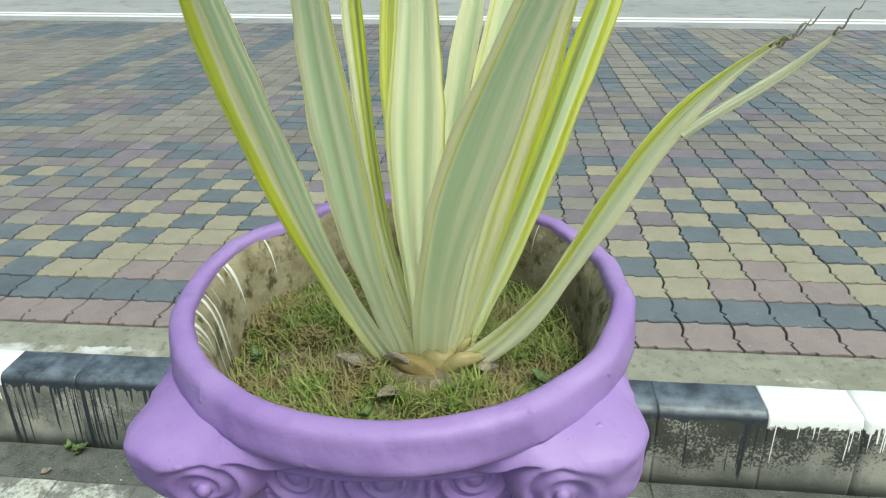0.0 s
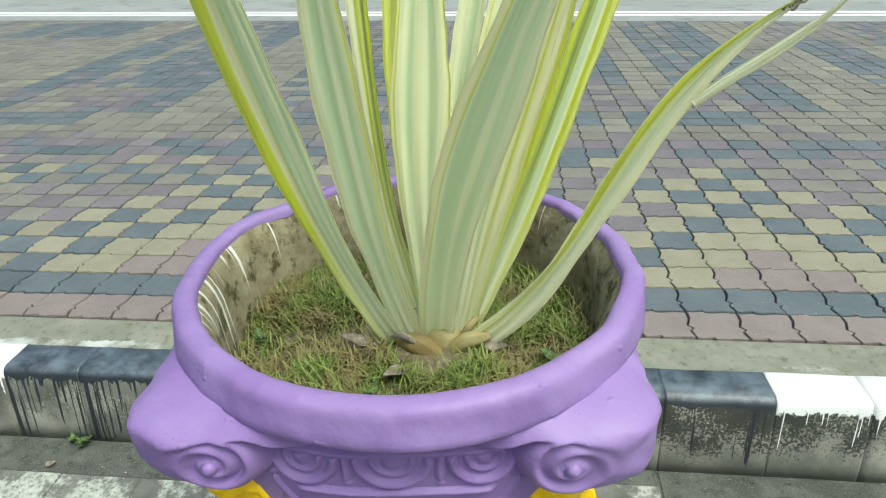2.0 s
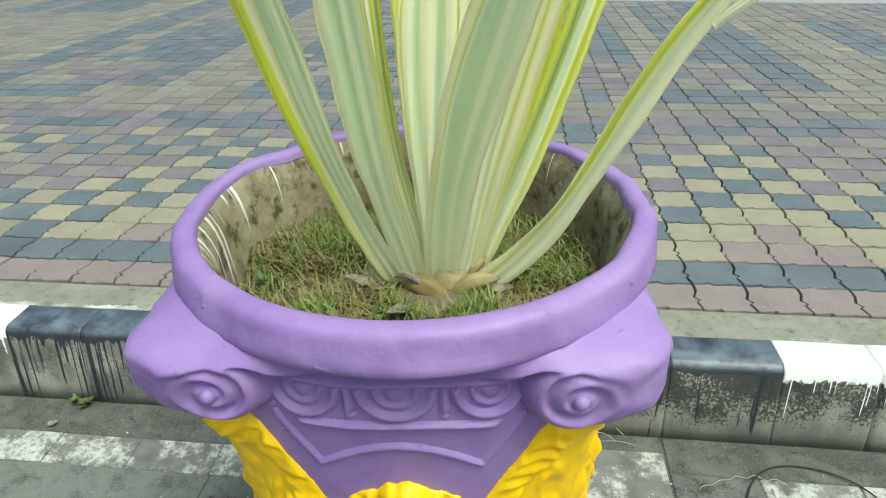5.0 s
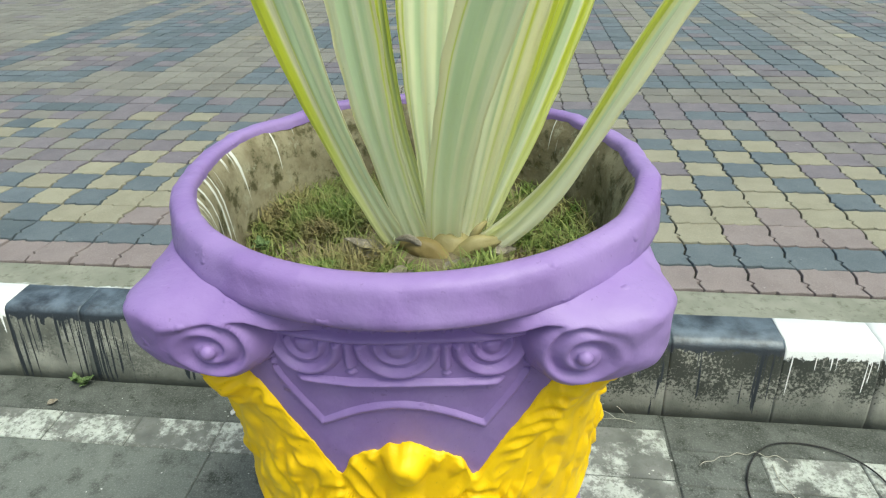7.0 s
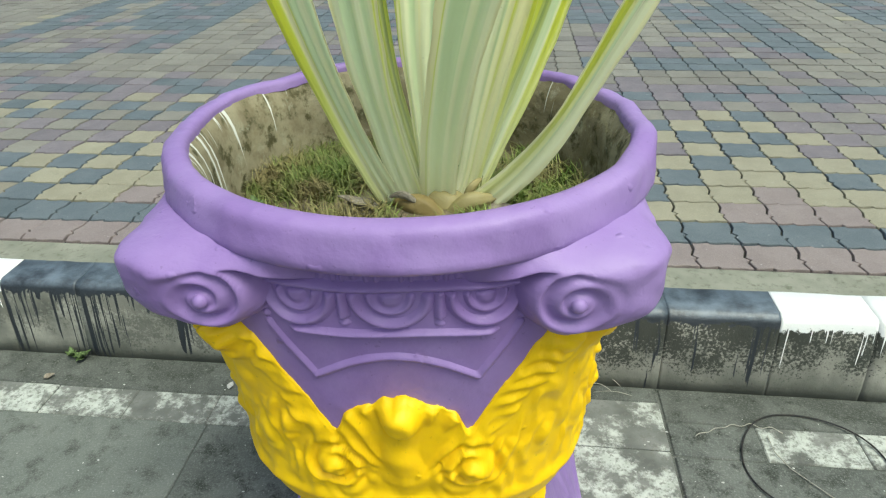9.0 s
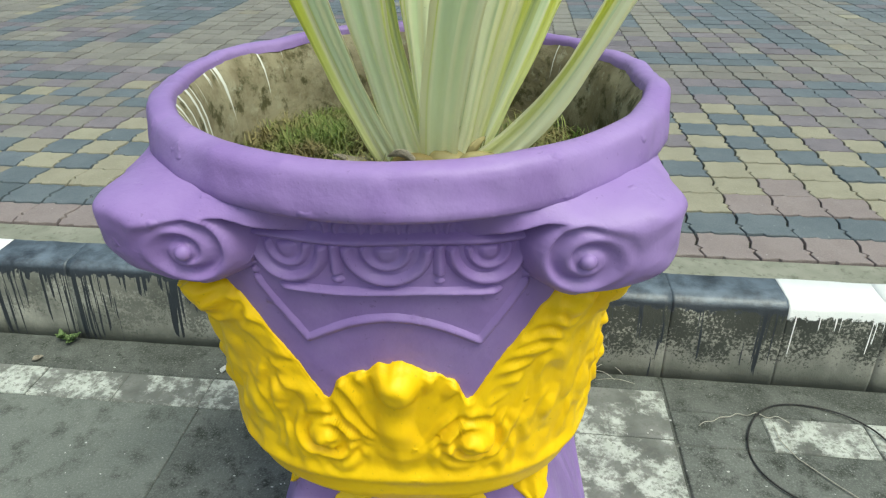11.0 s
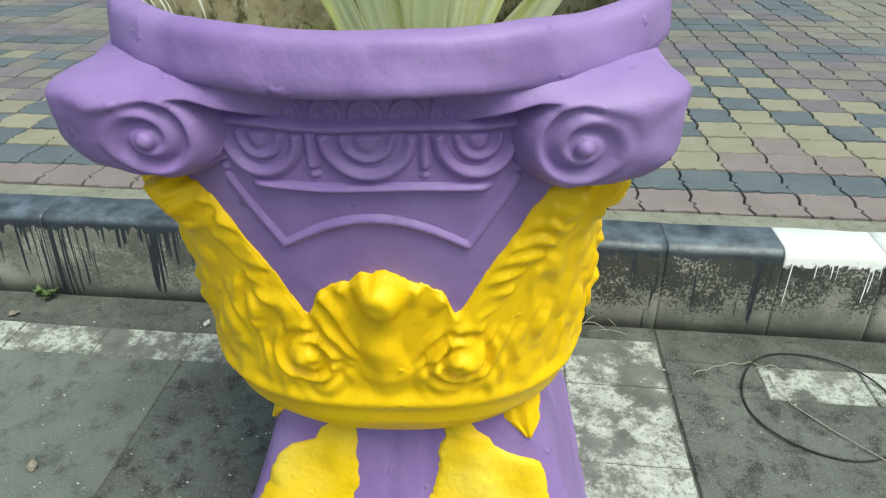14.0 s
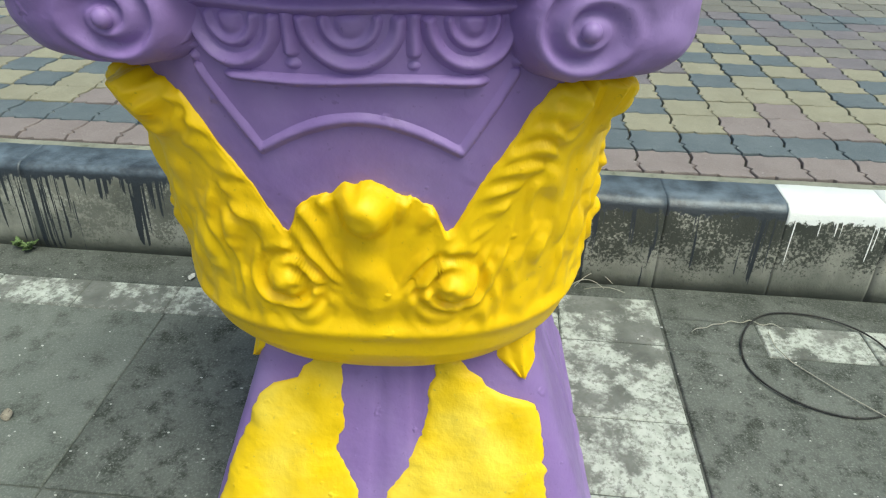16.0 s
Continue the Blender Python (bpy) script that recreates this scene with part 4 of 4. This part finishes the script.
bent = sword_leaf([(0.083, 0.837), (0.246, 0.944), (0.245, 1.182), (0.416, 1.283)], -0.065, -0.04, (0.037, 0.033, 0.029, 0.037, 0.026), "C5 L26 Y14 G10 P30 C15", 0.5, 16, 0.6, 0.12, "bent sword leaf with a dried brown tip")
strip = sword_leaf([(0.329, 1.179), (0.373, 1.217), (0.426, 1.243), (0.463, 1.288)], -0.065, -0.04, (0.012, 0.012, 0.013, 0.012, 0.009), "P50 C50", 0.3, 20, 0.0, 0.05, "thin split strip of leaf")


def bulb(name, start, end, fat, flat, material, label, lift=0.012):
    """A swollen leaf base that clasps the crown: fat in the middle, drawn out to both ends, with fine folds."""
    start, end = Vector(start), Vector(end)
    rows, cols_, vs = 22, 22, []
    t = (end - start).normalized()
    a_ = t.cross(Vector((0, 0, 1))).normalized()
    b_ = a_.cross(t)
    for i in range(rows + 1):
        k = i / rows
        mid = start.lerp(end, k) + Vector((0, -0.006, lift)) * math.sin(math.pi * k)
        r = fat * (0.10 + 0.90 * math.sin(math.pi * (0.04 + 0.92 * k)) ** 0.8)
        for c in range(cols_):
            w = 2 * math.pi * c / cols_
            f = 1 + 0.05 * math.sin(w * 6 + k * 3) + 0.10 * noise.noise(Vector((math.cos(w), math.sin(w), k * 4 + start.x * 30)))
            vs.append(mid + (a_ * math.cos(w) * flat + b_ * math.sin(w)) * r * f)
    fs = grid_faces(rows + 1, cols_, True) + [tuple(range(cols_))[::-1], tuple(range(rows * cols_, (rows + 1) * cols_))]
    part(name, mesh_of(name, vs, fs, material, True), plant, label)


bulb("root_crown", (-0.030, 0.010, 0.006), (0.046, 0.012, 0.006), 0.022, 0.9, HUSK_PALE, "pale green crown of clasping leaf bases", 0.004)
bulb("husk", (-0.060, 0.000, 0.014), (0.020, -0.020, -0.008), 0.0170, 0.8, HUSK, "dry golden-brown papery husk")
bulb("husk", (0.006, -0.014, -0.006), (0.080, 0.008, 0.022), 0.0135, 0.8, HUSK_PALE, "pale straw-coloured swollen leaf base")
bulb("husk", (0.034, 0.000, 0.018), (0.058, 0.014, 0.046), 0.006, 0.7, HUSK_PALE, "pale straw-coloured swollen leaf base", 0.006)
bulb("husk", (-0.062, -0.010, 0.026), (-0.018, -0.022, 0.020), 0.0055, 0.6, DEAD, "torn dry papery husk")


def dry_tip(start, way, length, curl, radius, label):
    """A thread of dried brown leaf that curls from a tip."""
    pts = [Vector(start) - plant.matrix_world.translation + Vector(way) * (length * s) + Vector((0.3, 0, 1)) * (curl * s * s) + Vector((0, 0, 0.004 * math.sin(s * 14))) for s in [i / 18 for i in range(19)]]
    v, f = tube(pts, [radius * (1 - 0.7 * i / 18) for i in range(19)], 6)
    part("dry_tip", mesh_of("dry_tip", v, f, DEAD, True), plant, label)


dry_tip(bent - Vector((0.008, 0, 0.006)), (0.75, 0.0, 0.45), 0.045, 0.010, 0.0022, "curled dry brown leaf tip")
dry_tip(bent - Vector((0.016, 0, 0.010)), (0.85, 0.0, 0.2), 0.035, 0.016, 0.002, "curled dry brown leaf tip")
dry_tip(strip - Vector((0.004, 0, 0.004)), (0.55, 0.0, 0.8), 0.04, 0.008, 0.0016, "curled dry brown leaf tip")

# ---- loose things on the pavement ----
def cable(name, pts, radius, material, label, category):
    v, f = tube(pts, [radius] * len(pts), 6)
    return tagged(new(name, mesh_of(name, v, f, material, True)), label, category)


ring_pts = [(0.885 + 0.168 * math.cos(a) + 0.006 * math.sin(3 * a), 0.275 + 0.162 * math.sin(a), 0.004 + 0.003 * math.sin(2 * a) ** 2) for a in [2 * math.pi * 1.04 * i / 80 for i in range(81)]]
cable("wire_loop", ring_pts, 0.0022, WIRE, "loop of thin black wire lying on the pavement", "wire")
tw = [(0.80, 0.36, 0.004), (0.80, 0.31, 0.004), (0.82, 0.26, 0.005), (0.88, 0.19, 0.006), (0.96, 0.11, 0.008), (1.05, 0.03, 0.004), (1.16, -0.06, 0.003)]
cable("twine", [Vector(tw[min(int(k), 5)]).lerp(Vector(tw[min(int(k), 5) + 1]), k - min(int(k), 5)) for k in [6 * i / 48 for i in range(49)]], 0.0013, TWINE, "pale thin twine trailing over the pavement", "twine")
cable("dry_stalk", [(0.62 + 0.22 * i / 30, 0.34 + 0.05 * math.sin(i / 30 * 2.4) + 0.004 * math.sin(i), 0.004 + 0.004 * math.sin(i * 0.4) ** 2) for i in range(31)], 0.0012, TWINE, "dry pale grass stalk on the pavement", "stalk")
for wx, wy, wn, ws, wseed in ((-1.105, 0.488, 9, 0.030, 21), (-1.14, 0.495, 6, 0.022, 22)):
    weed(wx, wy, wn, ws, wseed, 0.0, "small green weed growing at the foot of the kerb", "weeds at the kerb")
for x0, y0, bend in ((0.335, 0.47, 0.05), (0.36, 0.485, 0.09), (0.385, 0.478, -0.04)):
    cable("dry_stalk", [(x0 + 0.10 * i / 20, y0 + bend * math.sin(i / 20 * 2.6) * 0.4, 0.003 + 0.022 * math.sin(i / 20 * 3.0)) for i in range(21)], 0.0009, TWINE, "dry pale grass stalk arching beside the kerb", "stalk")
rl = random.Random(5)
vs, fs = [], []
for i in range(420):
    x, y, s = rl.uniform(-1.6, 1.7), rl.uniform(-0.6, 0.46), rl.uniform(0.0008, 0.0026)
    v, f = blob((x, y, s * 0.3), s * rl.uniform(0.8, 2.0), s, s * 0.6, 4, 6)
    o = len(vs)
    vs += v
    fs += [tuple(k + o for k in q) for q in f]
tagged(new("grit", mesh_of("grit", vs, fs, LITTER, False)), "pale grit scattered over the pavement", "grit", kind="stuff")
for x, y, a, s in ((-1.17, 0.40, 30, 0.03), (-0.62, 0.405, 80, 0.024), (0.99, 0.085, 20, 0.03), (-0.78, -0.07, 120, 0.03), (1.10, 0.18, 60, 0.05)):
    v, f = small_leaf(s, s * 0.7, 0.15, 0)
    ob = tagged(new("litter_scrap", mesh_of("litter_scrap", v, f, LITTER if s < 0.027 else DEAD, True)), "small pale scrap of litter on the pavement", "litter", "scraps of litter")
    ob.matrix_world = pose(x, y, 0.003, 0, 0, a)

# ---- pavers ----
PX, PY, X0 = 0.181, 0.1672, 0.80


def paver_outline(hs, ws, g):
    """Hooked outline that meets its neighbours, run round once."""
    kink = [(0.0, 0.006), (0.05, 0.003), (0.26, -0.006), (0.34, 0.007), (0.46, -0.011), (0.52, -0.007), (0.76, 0.006), (1.0, 0.006)]
    h = lambda s: straight_table(s, kink)
    roll = [(0.0, 0.0), (0.1, -0.001), (0.26, 0.005), (0.31, 0.0075), (0.36, -0.002), (0.5, -0.0035), (0.75, 0.003), (0.9, 0.001), (1.0, 0.0)]
    w = lambda s: straight_table(s, roll)
    pts = [(s * PX + h(0) * (1 - s) + h(1) * s, w(s)) for s in ws]
    pts += [(PX + h(s), s * PY) for s in hs]
    pts += [((1 - s) * PX + h(0), PY + w(1 - s)) for s in [0.0] + [1 - q for q in reversed(ws[1:])]]
    pts += [(h(1 - s), (1 - s) * PY) for s in [0.0] + [1 - q for q in reversed(hs[1:])]]
    cx, cy = PX / 2, PY / 2
    low, high = [], []
    for x, y in pts:
        low.append((x - cx - math.copysign(g * 0.68, x - cx) * min(1, abs(x - cx) / 0.03), y - cy - math.copysign(g, y - cy) * min(1, abs(y - cy) / 0.03)))
        high.append((low[-1][0] * 0.968, low[-1][1] * 0.965))
    return low, high


def paver_kind(c, r, rnd):
    """The colour of a paver by its column and row: a pink and a blue-grey border row, zigzags, a dark band, then long panels between tan strips."""
    if r < 2:
        return ("pink", "teal")[r]
    if r <= 10:
        k = abs((c - 2 + 7) % 14 - 7) + r - 2
        if k < 5:
            return ("pink", "pink", "yellow", "yellow", "teal")[k]
        if k % 2:
            return "yellow" if k < 8 or rnd < 0.25 else "tan"
        return "teal" if (rnd < 0.75 if k == 6 else rnd < 0.42) else "mauve"
    if r == 11:
        return "teal" if rnd < 0.8 else "mauve"
    if r == 12:
        return "mauve" if rnd < 0.62 else "teal"
    if r <= 14:
        return "tan" if rnd < 0.9 else "mauve"
    q = (c - 9) % 14            # 0 to 3: a tan strip running away from the kerb
    if q < 4:
        return "tan" if rnd < 0.94 else "yellow"
    if q in (7, 8) and r > 20 and c > -6 or q == 7 and r > 16 and c < -15:
        return "tan" if rnd < 0.9 else "mauve"
    if c < -29:
        return "teal" if r < 25 or 39 <= r <= 46 else ("tan" if rnd < 0.85 else "mauve")
    if r <= 16:
        return "teal" if q < 11 and rnd < 0.85 else "tan"
    if q in (12, 13) or (q in (4, 5) and c < -15):
        return "teal" if rnd < 0.88 else "mauve"
    if r <= 20:
        return "mauve" if rnd < 0.6 else ("tan" if rnd < 0.85 else "teal")
    if r == 21:
        return "tan"
    if r >= 34:
        return "mauve" if rnd < 0.4 else ("teal" if rnd < 0.7 else "tan")
    return "teal" if rnd < 0.68 else ("mauve" if rnd < 0.85 else "tan")


def paver_geometry(shape, ox, oy, dz, tx, ty):
    low, high = shape
    vs = [(ox + x, oy + y, TOP - 0.014) for x, y in low]
    vs += [(ox + x * 0.985, oy + y * 0.985, TOP + dz - 0.0025 + x * tx + y * ty) for x, y in low]
    vs += [(ox + x, oy + y, TOP + dz + x * tx + y * ty) for x, y in high]
    return vs


def paver_faces(n):
    return [(i, (i + 1) % n, n + (i + 1) % n, n + i) for i in range(n)] + [(n + i, n + (i + 1) % n, 2 * n + (i + 1) % n, 2 * n + i) for i in range(n)] + [tuple(range(2 * n, 3 * n))]


FINE = paver_outline([0.0, 0.05, 0.26, 0.34, 0.46, 0.52, 0.76, 0.88], [0.0, 0.1, 0.26, 0.31, 0.36, 0.5, 0.75, 0.9], 0.0044)
PLAIN = paver_outline([0.0, 0.26, 0.34, 0.46], [0.0, 0.31, 0.36, 0.75], 0.0048)
PLAIN_FACES = paver_faces(16)
rp, rq = random.Random(2), random.Random(5)
near_me = {k: mesh_of("paver", [(x, y, z - TOP) for x, y, z in paver_geometry(FINE, 0, 0, 0, 0, 0)], paver_faces(32), PAVER[k]) for k in PAVER_KEYS}
vs, fs, idx = [], [], []
count = 0
for r in range(0, 104):
    y = PAVE_Y + (r + 0.5) * PY
    lo, hi = int((-2.6 - 1.25 * y) / PX), int((2.2 + 0.95 * y) / PX)
    for c in range(min(lo, -60), max(hi, 50) + 1):
        x = X0 + (c + 0.5) * PX
        if y > 9.22 + x * math.tan(radians(LINE_TURN)) - 0.64:
            continue
        rnd = rp if lo <= c <= hi else rq
        kind = paver_kind(c, r, rnd.random())
        dz, tx, ty = rnd.uniform(-0.002, 0.0015), rnd.uniform(-0.02, 0.02), rnd.uniform(-0.02, 0.02)
        if r < 13 and -15 <= c <= 7 and count < 300:
            ob = part("paver", near_me[kind], plaza)
            ob.matrix_basis = Matrix.Translation((x, y, TOP + dz)) @ Matrix.Rotation(ty, 4, "X") @ Matrix.Rotation(-tx, 4, "Y")
            count += 1
            continue
        o = len(vs)
        vs += paver_geometry(PLAIN, x, y, dz, tx, ty)
        fs += [tuple(i + o for i in q) for q in PLAIN_FACES]
        idx += [PAVER_KEYS.index(kind)] * len(PLAIN_FACES)
me = mesh_of("far_pavers", vs, fs, [PAVER[k] for k in PAVER_KEYS])
me.polygons.foreach_set("material_index", idx)
far = part("far_pavers", me, plaza)
tagged(far, kind="stuff")
